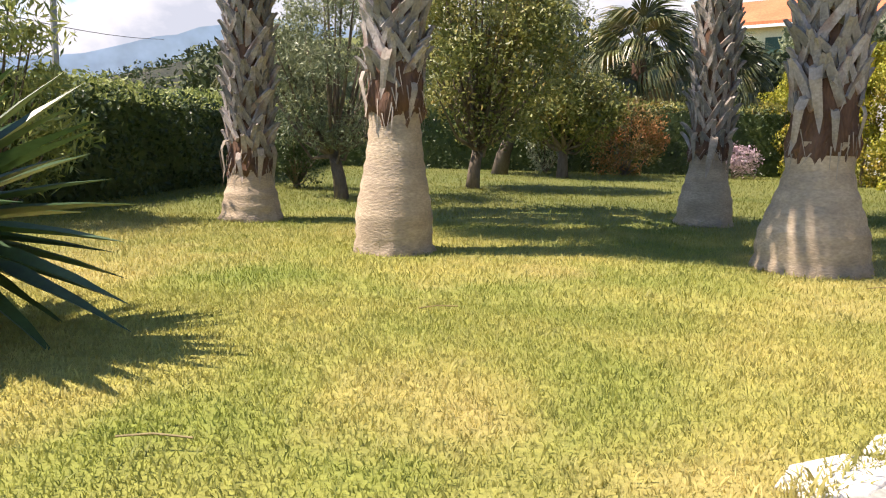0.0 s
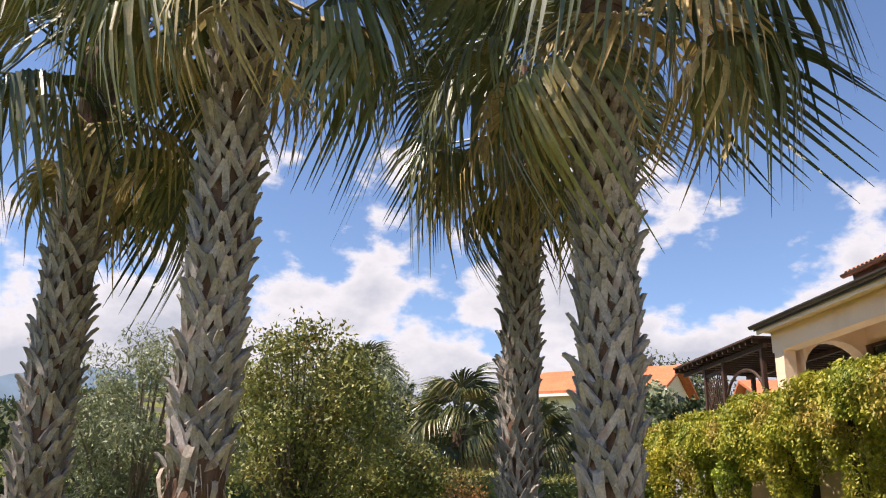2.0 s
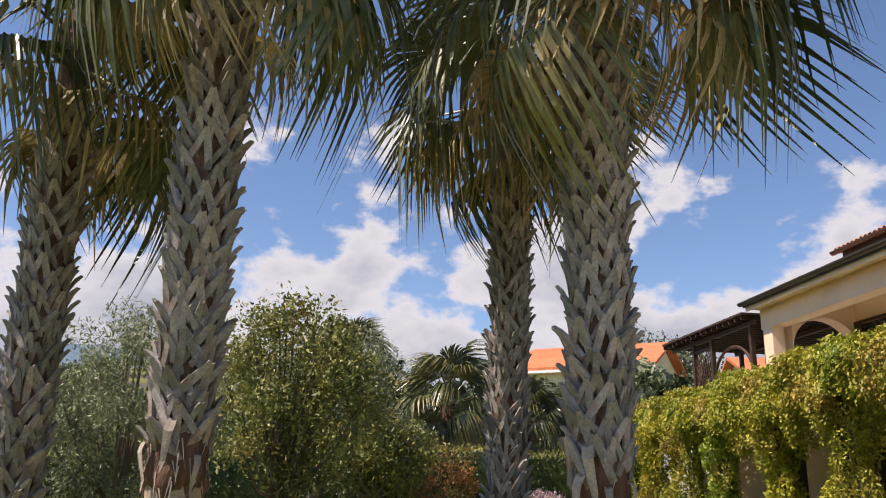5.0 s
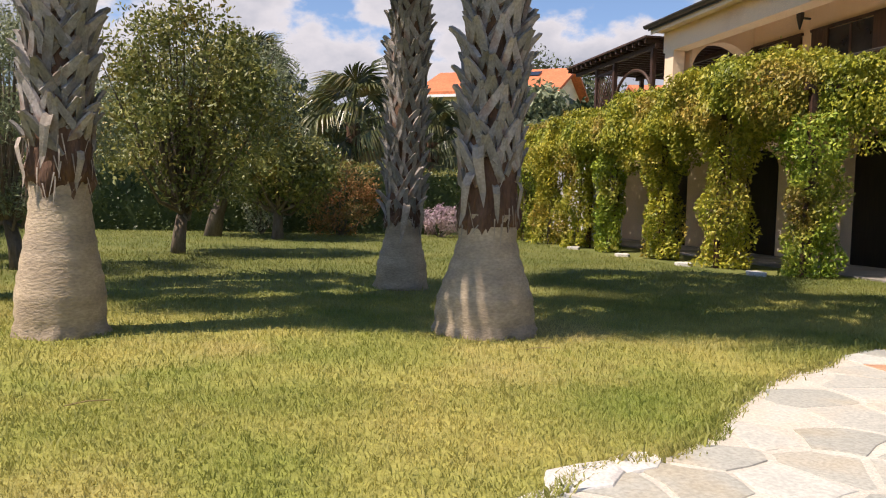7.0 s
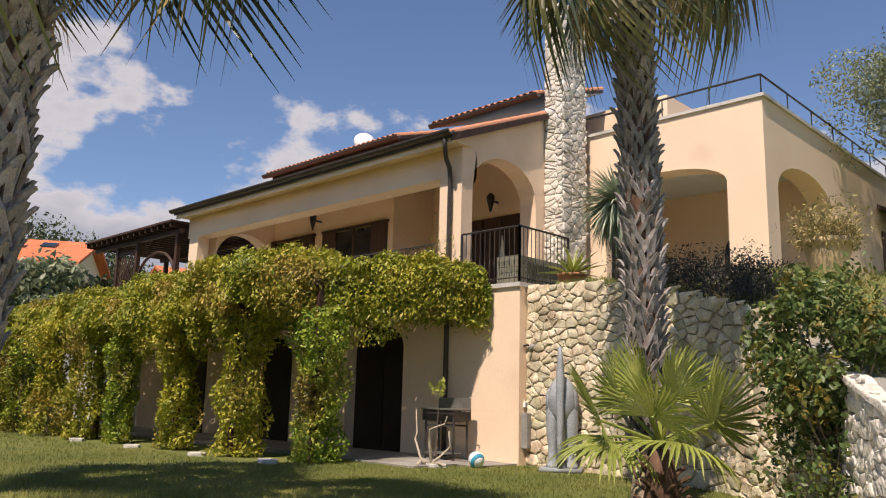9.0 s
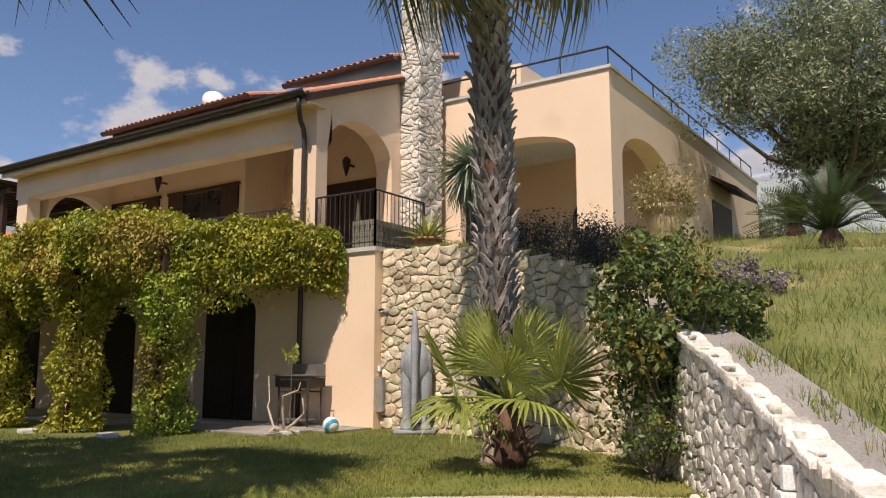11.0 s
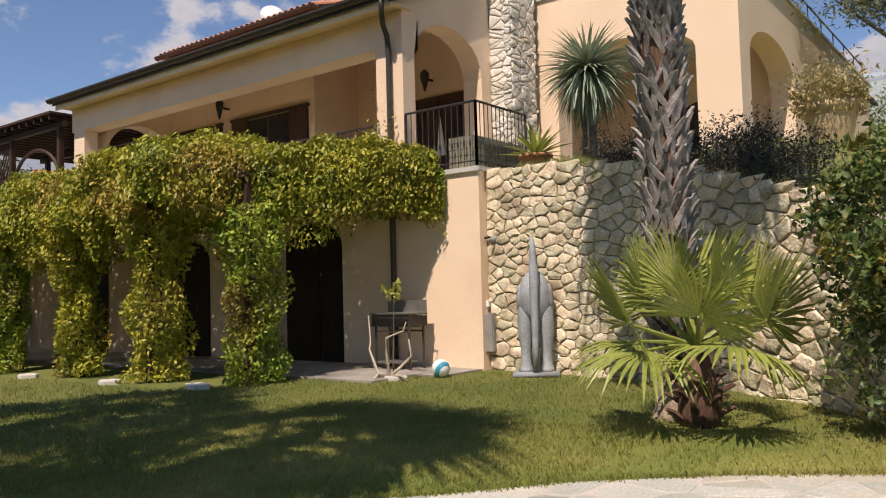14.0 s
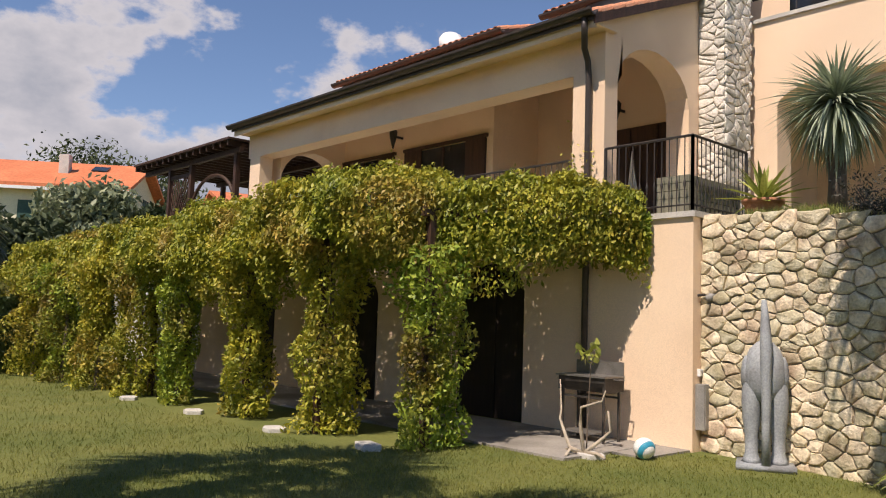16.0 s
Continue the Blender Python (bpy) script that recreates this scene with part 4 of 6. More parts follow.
def tiled_roof(x0, z0, x1, z1, y0, y1, name, label):
    """A pantile roof sloping down to x0: a deck and courses of half-round tiles, the rows next to the ends as pieces."""
    run, slope = math.hypot(x1 - x0, z1 - z0), math.atan2(z1 - z0, x1 - x0)
    roof = part(name, Mesh().prism([(x0, z0 - 0.09), (x1, z1 - 0.09), (x1, z1), (x0, z0)], "y", y0, y1), GUTTER, house, label)
    base = Matrix.Translation((x0, 0, z0)) @ pose(0, 0, 0, 0, -math.degrees(slope), 0)
    piece = half_tile(0.42, 0.095)
    shared = Mesh().add(piece.v, piece.f, pose(0.36, 0, 0, 0, 0, 180)).data("roof_tile", TILE)
    rest, rows, cols = Mesh(), int((y1 - y0) / 0.2), int(run / 0.34)
    for i in range(rows):
        for j in range(cols + 1):
            at = base @ Matrix.Translation((j * 0.34 - 0.03, y0 + 0.1 + i * 0.2, 0.0)) @ pose(0, 0, 0, 0, -4, 0)
            if i < 2 or j == 0:
                o = part("roof_tile", shared, None, roof)
                o.matrix_local = at
            else:
                rest.add(piece.v, piece.f, at @ pose(0.36, 0, 0, 0, 0, 180))
    tagged(part("tile_courses", rest, TILE, roof), kind="stuff")
    return roof


tiled_roof(12.12, 6.63, 16.6, 8.45, 11.0, 22.45, "roof", "weathered terracotta pantile roof")
tiled_roof(14.5, 8.1, 18.0, 9.2, 15.2, 21.2, "upper_roof", "raised terracotta pantile roof")
part("upper_wall", Mesh().box(14.6, 15.3, 7.3, 14.8, 21.1, 8.06), GUTTER, house)
tiled_roof(15.2, 8.45, 18.0, 9.4, 11.2, 14.6, "side_roof", "terracotta roof beside the chimney")
part("verge_board", Mesh().prism([(12.12, 6.47), (16.45, 8.28), (16.45, 8.42), (12.12, 6.62)], "y", 10.96, 10.995), DARKWOOD, house, "dark timber verge board")


def gutter(y0, y1, x, z, name="gutter"):
    m, n = Mesh(), 8
    pr = [(0.1 * math.cos(math.pi + math.pi * k / n), 0.1 * math.sin(math.pi + math.pi * k / n)) for k in range(n + 1)]
    pr += [(0.07 * math.cos(2 * math.pi - math.pi * k / n), 0.07 * math.sin(2 * math.pi - math.pi * k / n)) for k in range(n + 1)]
    return part(name, m.prism([(x + a, z + b) for a, b in pr], "y", y0, y1), GUTTER, house, "dark half-round gutter")


gutter(10.95, 22.5, 12.07, 6.69)
gutter(15.1, 21.3, 14.42, 8.08)
gutter(11.1, 14.65, 15.12, 8.42)
part("fascia", Mesh().box(12.18, 11.01, 6.44, 12.22, 22.4, 6.62), PLASTER, house)
part("soffit", Mesh().box(12.221, 11.01, 6.5, F + 0.2, 22.4, 6.53), PLASTER, house)
part("downpipe", Mesh().tube([(12.1, 11.15, 6.6), (12.1, 11.15, 6.4), (12.3, 11.3, 6.2), (12.47, 11.36, 6.05), (12.5, 11.36, 5.8), (12.5, 11.36, 3.6), (12.5, 11.36, 3.4), (12.5, 11.36, 0.3)], 0.05, 10), GUTTER, house, "dark metal downpipe", True)
# shutters, windows and doors behind the porch
for a, b in ((19.4, 21.95), (16.15, 18.95)):
    w = part("window", Mesh().box(15.075, a, FL + 0.01, 15.099, b, 6.0), DARKGLASS, house, "dark glazed porch window with shutters")
    for c, d in ((a, a + 0.62), (b - 0.62, b)):
        s = part("shutter", Mesh().box(15.03, c, FL + 0.02, 15.07, d, 6.03), DARKWOOD, w, "dark louvred shutter")
    part("lintel", Mesh().box(15.02, a - 0.05, 6.03, 15.098, b + 0.05, 6.1), DARKWOOD, w)
    part("mullion", Mesh().box(15.05, (a + b) / 2 - 0.03, FL + 0.02, 15.074, (a + b) / 2 + 0.03, 6.0), DARKWOOD, w)
d = part("porch_door", Mesh().box(16.5, 12.0, FL + 0.01, 16.598, 14.7, 6.05), DARKWOOD, house, "dark folding door behind the arch")
for y in (12.65, 13.3, 13.95):
    part("stile", Mesh().box(16.46, y, FL + 0.02, 16.499, y + 0.1, 6.0), DARKWOOD, d)
part("curtain", Mesh().prism([(13.0 + 0.05 * k, 4.6 + 0.02 * (k % 2)) for k in range(6)] + [(13.15, 5.5)], "x", 16.3, 16.33), WHITE, house)


def lantern(x, y, z):
    ob = thing("wall_lantern", "dark wrought-iron wall lantern on the porch wall", "lantern", (x, y, z), 0, "porch lanterns")
    part("body", Mesh().lathe([(0.02, -0.3), (0.1, 0.0), (0.11, 0.12), (0.04, 0.2)], 6), IRON, ob)
    part("bracket", Mesh().box(0.05, -0.02, -0.02, 0.32, 0.02, 0.03), IRON, ob)


lantern(14.79, 19.12, 6.42)
lantern(16.3, 13.55, 6.45)


def railing(name, a, b, z, h, parent, gap=0.115):
    a, b = Vector((*a, z)), Vector((*b, z))
    L, t = (b - a).length, (b - a).normalized()
    ob = part(name, Mesh().tube([a + Vector((0, 0, h)), b + Vector((0, 0, h))], 0.02, 6), IRON, parent, "black wrought-iron railing")
    part("bottom_rail", Mesh().tube([a + Vector((0, 0, 0.1)), b + Vector((0, 0, 0.1))], 0.013, 6), IRON, ob)
    bar = Mesh().lathe([(0.008, 0), (0.008, h * 0.3), (0.016, h * 0.34), (0.02, h * 0.37), (0.016, h * 0.4), (0.008, h * 0.44), (0.008, h)], 6)
    me = bar.data("baluster", IRON)
    n = max(2, int(L / gap))
    for k in range(n + 1):
        if k in (0, n):
            o = part("post", Mesh().box(-0.018, -0.018, 0, 0.018, 0.018, h), IRON, ob)
        else:
            o = part("baluster", me, None, ob)
        o.matrix_local = Matrix.Translation(a + t * L * k / n)
    return ob


railing("railing", (F + 0.02, 11.08), (F + 0.02, 9.6), FL, 1.08, house)
railing("railing", (F + 0.02, 9.6), (14.15, 9.6), FL, 1.08, house)
railing("railing", (F + 0.1, 16.0), (F + 0.1, 11.75), FL, 1.0, house)
WICKER = mat("grey-green weathered boards", (0.20, 0.19, 0.13), (0.28, 0.26, 0.19), 4, 0.8, 0.2, 60)
box_ = thing("balcony_planter", "weathered wooden planter box behind the railing", "planter", (13.45, 10.0, FL))
for k in range(5):
    part("board", Mesh().box(-0.75, -0.28, 0.01 + k * 0.11, 0.75, -0.25, 0.11 + k * 0.11), WICKER, box_)
    part("board", Mesh().box(-0.75, -0.249, 0.01 + k * 0.11, -0.72, 0.25, 0.11 + k * 0.11), WICKER, box_)
part("fill", Mesh().box(-0.719, -0.248, 0, 0.74, 0.25, 0.5), MORTAR, box_)
# terrace roof edge, rails and dishes
part("parapet_cap", Mesh().box(T - 0.05, 6.44, 7.58, T + 0.6, 11.05, 7.65).box(T + 0.601, 6.44, 7.58, 29.85, 7.05, 7.65), CONCRETE, house)
for pa, pb, n in (((T + 0.1, 11.0), (T + 0.1, 6.55), 4), ((T + 0.1, 6.55), (29.3, 6.55), 9)):
    a, b = Vector((*pa, 7.65)), Vector((*pb, 7.65))
    r = part("roof_rail", Mesh().tube([a + Vector((0, 0, 0.45)), b + Vector((0, 0, 0.45))], 0.025, 6), IRON, house)
    for k in range(n + 1):
        part("rail_post", Mesh().tube([a + (b - a) * k / n, a + (b - a) * k / n + Vector((0, 0, 0.45))], 0.015, 6), IRON, r)
part("upper_storey", Mesh().box(18.2, 9.5, 7.3, 24, 13.9, 8.9), PLASTER, house)
part("upper_window", Mesh().box(18.16, 9.9, 7.7, 18.198, 10.7, 8.7), DARKGLASS, house)
part("awning_window", Mesh().box(24.0, 6.46, 4.9, 26.0, 6.498, 6.05), DARKWOOD, house, "dark shuttered window under a small awning")
part("awning", Mesh().prism([(6.5, 6.75), (5.75, 6.3), (5.75, 6.2), (6.49, 6.62)], "x", 23.8, 26.3), DARKWOOD, house, "small dark sloping awning")
for y in (8.6,):
    part("terrace_door", Mesh().prism([(y - 0.65, 3.6)] + arch(y - 0.65, y + 0.65, 5.2, 5.85) + [(y + 0.65, 3.6)], "x", 20.55, 20.598), DARKWOOD, house, "dark arched terrace door")
part("terrace_floor", Mesh().box(T + 0.56, 7.01, 3.4, 20.6, 11.2, 3.75), CONCRETE, house)
dish = thing("satellite_dish", "white satellite dish on the roof", "dish", (16.2, 18.6, 8.72))
part("bowl", Mesh().lathe([(0.02, 0.12), (0.2, 0.09), (0.36, 0.0), (0.35, -0.01), (0.2, 0.06), (0.02, 0.1)], 20, (0, 0, 0)), WHITE, dish, "", True).matrix_local = pose(0, 0, 0.35, 70, 0, -30)
part("mast", Mesh().tube([(0, 0, -0.4), (0, 0, 0.35)], 0.025, 6), IRON, dish)

# ---- wall fittings ----
GREYBOX = mat("grey metal cabinet", (0.25, 0.24, 0.22), (0.33, 0.31, 0.28), 5, 0.5, 0.05, 60)
e = thing("meter_cabinet", "grey metal meter cabinet on the wall", "cabinet", (12.6, 9.57, 0.55))
part("body", Mesh().box(0.03, -0.14, 0, 0.34, -0.002, 0.62), GREYBOX, e, bevel=0.008)
part("door", Mesh().box(0.05, -0.15, 0.02, 0.32, -0.141, 0.6), GREYBOX, e)
part("latch", Mesh().box(0.29, -0.162, 0.28, 0.31, -0.151, 0.34), IRON, e)
s_ = thing("doorbell_box", "small beige switch box on the wall", "switch", (12.68, 9.57, 1.27))
part("body", Mesh().box(0, -0.05, 0, 0.09, -0.001, 0.1), WHITE, s_, bevel=0.006)
part("button", Mesh().box(0.03, -0.056, 0.03, 0.06, -0.051, 0.07), GREYBOX, s_)
l = thing("floodlight", "small grey floodlight on the corner wall", "floodlight", (12.7, 9.57, 2.36))
part("arm", Mesh().tube([(0, 0, 0.02), (0, -0.1, 0.03)], 0.02, 6), IRON, l)
part("head", Mesh().lathe([(0.02, -0.07), (0.05, -0.05), (0.06, 0.08), (0.05, 0.09)], 12), GREYBOX, l, "", True).matrix_local = pose(0.05, -0.16, 0.0, 60, 0, 50)
v_ = thing("outdoor_socket", "white plastic socket boxes on the stone wall", "socket", (6.38, 1.44, 0.06), 27)
part("box", Mesh().box(-0.06, -0.02, 0.44, 0.05, 0.08, 0.6), WHITE, v_, bevel=0.01)
part("box", Mesh().box(-0.05, -0.02, 0.61, 0.02, 0.06, 0.75), WHITE, v_, bevel=0.01)
part("cover", Mesh().box(0.052, -0.02, 0.5, 0.12, 0.07, 0.59), WHITE, v_, bevel=0.01)
part("conduit", Mesh().tube([(-0.02, 0.02, 0.36), (-0.02, 0.02, 0.45)], 0.012, 6), WHITE, v_)

# ---- things at the wall's foot ----
SCULPT = mat("grey-blue cast stone", (0.27, 0.29, 0.30), (0.38, 0.40, 0.41), 4, 0.7, 0.25, 40, stain=(0.20, 0.20, 0.20), stain_scale=2)


def statue():
    """A seated animal seen from behind: rounded back, haunches, two legs and a tall rough spire before it."""
    m = Mesh().prism([(-0.34, -0.3), (0.34, -0.3), (0.32, 0.28), (-0.32, 0.28)], "z", 0, 0.07)
    sides = 18
    def column(cx, prof, squeeze=1.0):
        v = [(cx + a * math.cos(2 * math.pi * k / sides), b * squeeze * math.sin(2 * math.pi * k / sides), z) for z, a, b in prof for k in range(sides)]
        n = len(prof)
        m.add(v, [(i * sides + k, i * sides + (k + 1) % sides, (i + 1) * sides + (k + 1) % sides, (i + 1) * sides + k) for i in range(n - 1) for k in range(sides)] + [tuple(range(sides))[::-1], tuple(range((n - 1) * sides, n * sides))])
    column(0, ((0.78, 0.05, 0.05), (0.84, 0.16, 0.14), (0.98, 0.24, 0.19), (1.15, 0.255, 0.2), (1.3, 0.235, 0.19), (1.44, 0.18, 0.15), (1.53, 0.1, 0.09), (1.57, 0.02, 0.02)))
    for s in (-1, 1):
        column(s * 0.155, ((0.07, 0.12, 0.16), (0.11, 0.1, 0.13), (0.18, 0.075, 0.085), (0.4, 0.08, 0.09), (0.6, 0.105, 0.12), (0.8, 0.115, 0.135), (0.98, 0.11, 0.13), (1.1, 0.07, 0.09), (1.16, 0.02, 0.03)))
        column(s * 0.215, ((0.95, 0.02, 0.03), (1.0, 0.055, 0.07), (1.12, 0.065, 0.09), (1.28, 0.05, 0.08), (1.36, 0.015, 0.03)))
    ridge = [(0.0, -0.25, 0.07), (0.0, -0.25, 0.5), (0.005, -0.25, 0.9), (0.0, -0.24, 1.2), (0.005, -0.23, 1.45), (0.0, -0.2, 1.65), (-0.005, -0.17, 1.85), (-0.015, -0.14, 2.05)]
    m.tube(ridge, [0.055, 0.05, 0.058, 0.066, 0.074, 0.066, 0.05, 0.03], 7)
    ob = part("garden_statue", m, SCULPT, None, "", True)
    tagged(ob, "tall grey stone animal sculpture on a slab by the stone wall", "statue")
    ob.matrix_world = pose(12.3, 8.43, G, 0, 0, -62)


statue()
STEEL = mat("worn black steel", (0.035, 0.03, 0.028), (0.07, 0.06, 0.05), 6, 0.55, 0.1, 60)
GALV = mat("dull steel plate", (0.22, 0.21, 0.19), (0.32, 0.30, 0.28), 6, 0.4, 0.05, 60, metal=0.6)
q = thing("barbecue", "open black charcoal barbecue on thin legs by the wall", "barbecue", (12.1, 10.92, G + 0.035))
m, n = Mesh(), 9
pr = [(0.24 * math.cos(math.pi + math.pi * k / n), 0.22 * math.sin(math.pi + math.pi * k / n)) for k in range(n + 1)] + [(0.22 * math.cos(2 * math.pi - math.pi * k / n), 0.2 * math.sin(2 * math.pi - math.pi * k / n)) for k in range(n + 1)]
part("bowl", m.prism([(a, 0.9 + b) for a, b in pr], "y", -0.4, 0.4).box(-0.23, -0.41, 0.7, 0.23, -0.4, 0.9).box(-0.23, 0.4, 0.7, 0.23, 0.41, 0.9), STEEL, q)
part("grill", Mesh().box(-0.26, -0.44, 0.9, 0.2, 0.44, 0.925), GALV, q, "steel grill tray")
part("back_plate", Mesh().box(0.2, -0.42, 0.9, 0.215, 0.42, 1.12), GALV, q, "upright wind guard")
part("handle", Mesh().tube([(-0.05, -0.42, 0.88), (-0.05, -0.52, 0.88), (0.08, -0.52, 0.88), (0.08, -0.42, 0.88)], 0.01, 6), GALV, q)
for x in (-0.18, 0.18):
    for y in (-0.36, 0.36):
        part("leg", Mesh().box(x - 0.015, y - 0.015, 0, x + 0.015, y + 0.015, 0.78), STEEL, q)
    part("brace", Mesh().box(x - 0.01, -0.36, 0.6, x + 0.01, 0.36, 0.63), STEEL, q)
part("shelf", Mesh().box(-0.2, -0.2, 0.1, 0.2, 0.38, 0.12), GALV, q)
DRIFT = mat("bleached driftwood", (0.42, 0.35, 0.26), (0.55, 0.47, 0.36), 7, 0.9, 0.4, 50, stretch=(1, 1, 0.4))
w = thing("driftwood", "bleached twisted driftwood roots on the grass", "driftwood", (10.95, 10.15, G))
for k, path in enumerate((((0, 0, 0.05), (-0.1, 0.15, 0.12), (-0.05, 0.35, 0.45), (0.05, 0.42, 0.55), (0.0, 0.4, 0.95)), ((0, 0, 0.05), (0.05, 0.1, 0.4), (0.0, 0.05, 0.62), (0.1, -0.2, 0.72), (0.1, -0.25, 0.85)), ((0, -0.05, 0.06), (-0.05, -0.25, 0.08), (-0.1, -0.4, 0.05)), ((0, 0, 0.05), (0.1, -0.15, 0.2), (0.15, -0.3, 0.35), (0.12, -0.28, 0.6)), ((0, 0.05, 0.05), (-0.15, 0.1, 0.1), (-0.3, 0.05, 0.04)), ((0.05, 0.1, 0.02), (0.1, 0.3, 0.06), (0.15, 0.4, 0.03)))):
    part("branch", Mesh().tube(path, [0.027 * (1 - 0.17 * i) for i in range(len(path))], 7), DRIFT, w, "", True)
sp = thing("sapling", "spindly lemon sapling with a few bright leaves", "sapling", (11.2, 10.3, G))
part("stem", Mesh().tube([(0, 0, 0), (0.03, 0, 0.6), (0.0, -0.05, 1.15), (0.03, -0.1, 1.35)], [0.012, 0.01, 0.008, 0.004], 6), BARK, sp)
rg = np.random.default_rng(5)
leaves("leaf", rg.normal(size=(26, 3)) * [0.06, 0.12, 0.08] + [0, -0.05, 1.33], 0.13, FROND_LIGHT, sp, "", 0.2, 1.8)
BLUE = mat("blue ball panels", (0.03, 0.28, 0.42), (0.04, 0.34, 0.5), 4, 0.4, 0, 20)
bl = thing("ball", "white and light-blue ball on the terrace edge", "ball", (11.5, 9.62, G + 0.14))
part("shell", Mesh().lathe([(0.135 * math.sin(math.pi * k / 12) + 0.001, -0.135 * math.cos(math.pi * k / 12)) for k in range(13)], 20), WHITE, bl, "", True)
part("panel", Mesh().lathe([(0.1368 * math.sin(math.pi * k / 24), -0.1368 * math.cos(math.pi * k / 24)) for k in range(14, 19)], 20), BLUE, bl, "light-blue panel", True).matrix_local = pose(0, 0, 0, 120, 30, 0)

# ---- timber pergola on the upper terrace ----
pg = thing("timber_pergola", "dark timber pergola with sloping slatted roof", "pergola")
part("roof", Mesh().box(12.2, 22.75, 6.44, 17.6, 29.1, 6.5), DARKWOOD, pg, "dark boarded pergola roof")
for k in range(16):
    part("rafter", Mesh().box(12.25, 22.85 + k * 0.41, 6.3, 17.5, 22.92 + k * 0.41, 6.435), DARKWOOD, pg)
for x in (12.55, 15.0, 17.2):
    part("beam", Mesh().box(x, 22.76, 6.16, x + 0.12, 29.0, 6.298), DARKWOOD, pg)
for x, y in ((12.55, 27.15), (12.55, 25.7), (12.55, 23.0), (14.2, 25.2), (15.0, 28.6), (17.2, 28.6), (17.2, 23.2)):
    part("post", Mesh().box(x, y - 0.07, FL, x + 0.13, y + 0.07, 6.158 if x != 14.2 else 6.298), DARKWOOD, pg)
la = part("lattice", Mesh().box(12.58, 25.78, 5.85, 12.66, 27.08, 5.95), DARKWOOD, pg, "diagonal lattice screen")
for k in range(9):
    for sg in (-1, 1):
        y = 25.78 + k * 0.16
        y2, z2 = y + sg * 0.9, 5.85
        if not 25.7 < y2 < 27.15:
            y2 = 27.1 if sg > 0 else 25.76
            z2 = 4.3 + (5.85 - 4.3) * abs(y2 - y) / 0.9
        part("slat", Mesh().tube([(12.62 + 0.01 * sg, y, 4.3), (12.62 + 0.01 * sg, y2, z2)], 0.022, 4), DARKWOOD, la)
ar = [(23.07 + 2.56 * (0.5 - 0.5 * math.cos(math.pi * k / 14)), 4.75 + 0.95 * math.sin(math.pi * k / 14)) for k in range(15)]
part("arch_rail", Mesh().tube([(12.62, a, b) for a, b in ar], 0.05, 6), DARKWOOD, pg, "curved timber arch")
part("fence_rail", Mesh().box(12.6, 23.07, 4.5, 12.66, 25.63, 4.58), DARKWOOD, pg)
setting("upper_terrace", Mesh().box(F, 24.62, G - 0.2, 30, 31, FL).box(17.01, 12, G - 0.2, 30, 24.6, FL - 0.1), CONCRETE, label="raised terrace north of the house")
setting("house_rear", Mesh().box(17.0, 16.0, FL, 26, 22.4, 8.6), PLASTER)


# ---- distance ----
def far_house(label, x, y, z, w, d, h, ridge, turn, wall, windows, chimney=True):
    ob = thing("neighbour_house", label, "house", (x, y, z), turn)
    part("wall", Mesh().prism([(-w / 2, 0), (w / 2, 0), (w / 2, h), (0, h + ridge - 0.15), (-w / 2, h)], "y", -d / 2, d / 2), wall, ob)
    o = 0.7
    sl = ridge / (w / 2)
    for s in (-1, 1):
        part("roof", Mesh().prism([(0, h + ridge), (s * (w / 2 + o), h - o * sl), (s * (w / 2 + o), h - o * sl + 0.22), (0, h + ridge + 0.22)], "y", -d / 2 - o, d / 2 + o), TILE_FAR, ob, "bright orange tiled roof")
        part("fascia", Mesh().box(s * (w / 2 + o) - 0.06, -d / 2 - o, h - o * sl - 0.2, s * (w / 2 + o) + 0.06, d / 2 + o, h - o * sl - 0.002), WHITE, ob)
    for k, (fx, fy, fz, a, b, face) in enumerate(windows):
        if face == "x":
            wn = part("window", Mesh().box(fx - 0.06, fy - a / 2, fz, fx + 0.06, fy + a / 2, fz + b), SHUTTER, ob, "dark green shuttered window")
            part("sill", Mesh().box(fx - 0.12, fy - a / 2 - 0.1, fz - 0.1, fx + 0.1, fy + a / 2 + 0.1, fz - 0.005), WHITE, wn)
        else:
            wn = part("window", Mesh().box(fx - a / 2, fy - 0.06, fz, fx + a / 2, fy + 0.06, fz + b), SHUTTER, ob, "dark green shuttered window")
            part("sill", Mesh().box(fx - a / 2 - 0.1, fy - 0.12, fz - 0.1, fx + a / 2 + 0.1, fy + 0.1, fz - 0.005), WHITE, wn)
    if chimney:
        part("chimney", Mesh().box(-w * 0.3, -1, h, -w * 0.3 + 0.7, -0.4, h + ridge * 1.15), CONCRETE, ob)
        part("skylight", Mesh().prism([(-w * 0.22, h + ridge * 0.58 + 0.24), (-w * 0.12, h + ridge * 0.78 + 0.24), (-w * 0.12, h + ridge * 0.78 + 0.3), (-w * 0.22, h + ridge * 0.58 + 0.3)], "y", -3.2, -2.2), DARKGLASS, ob)
    return ob


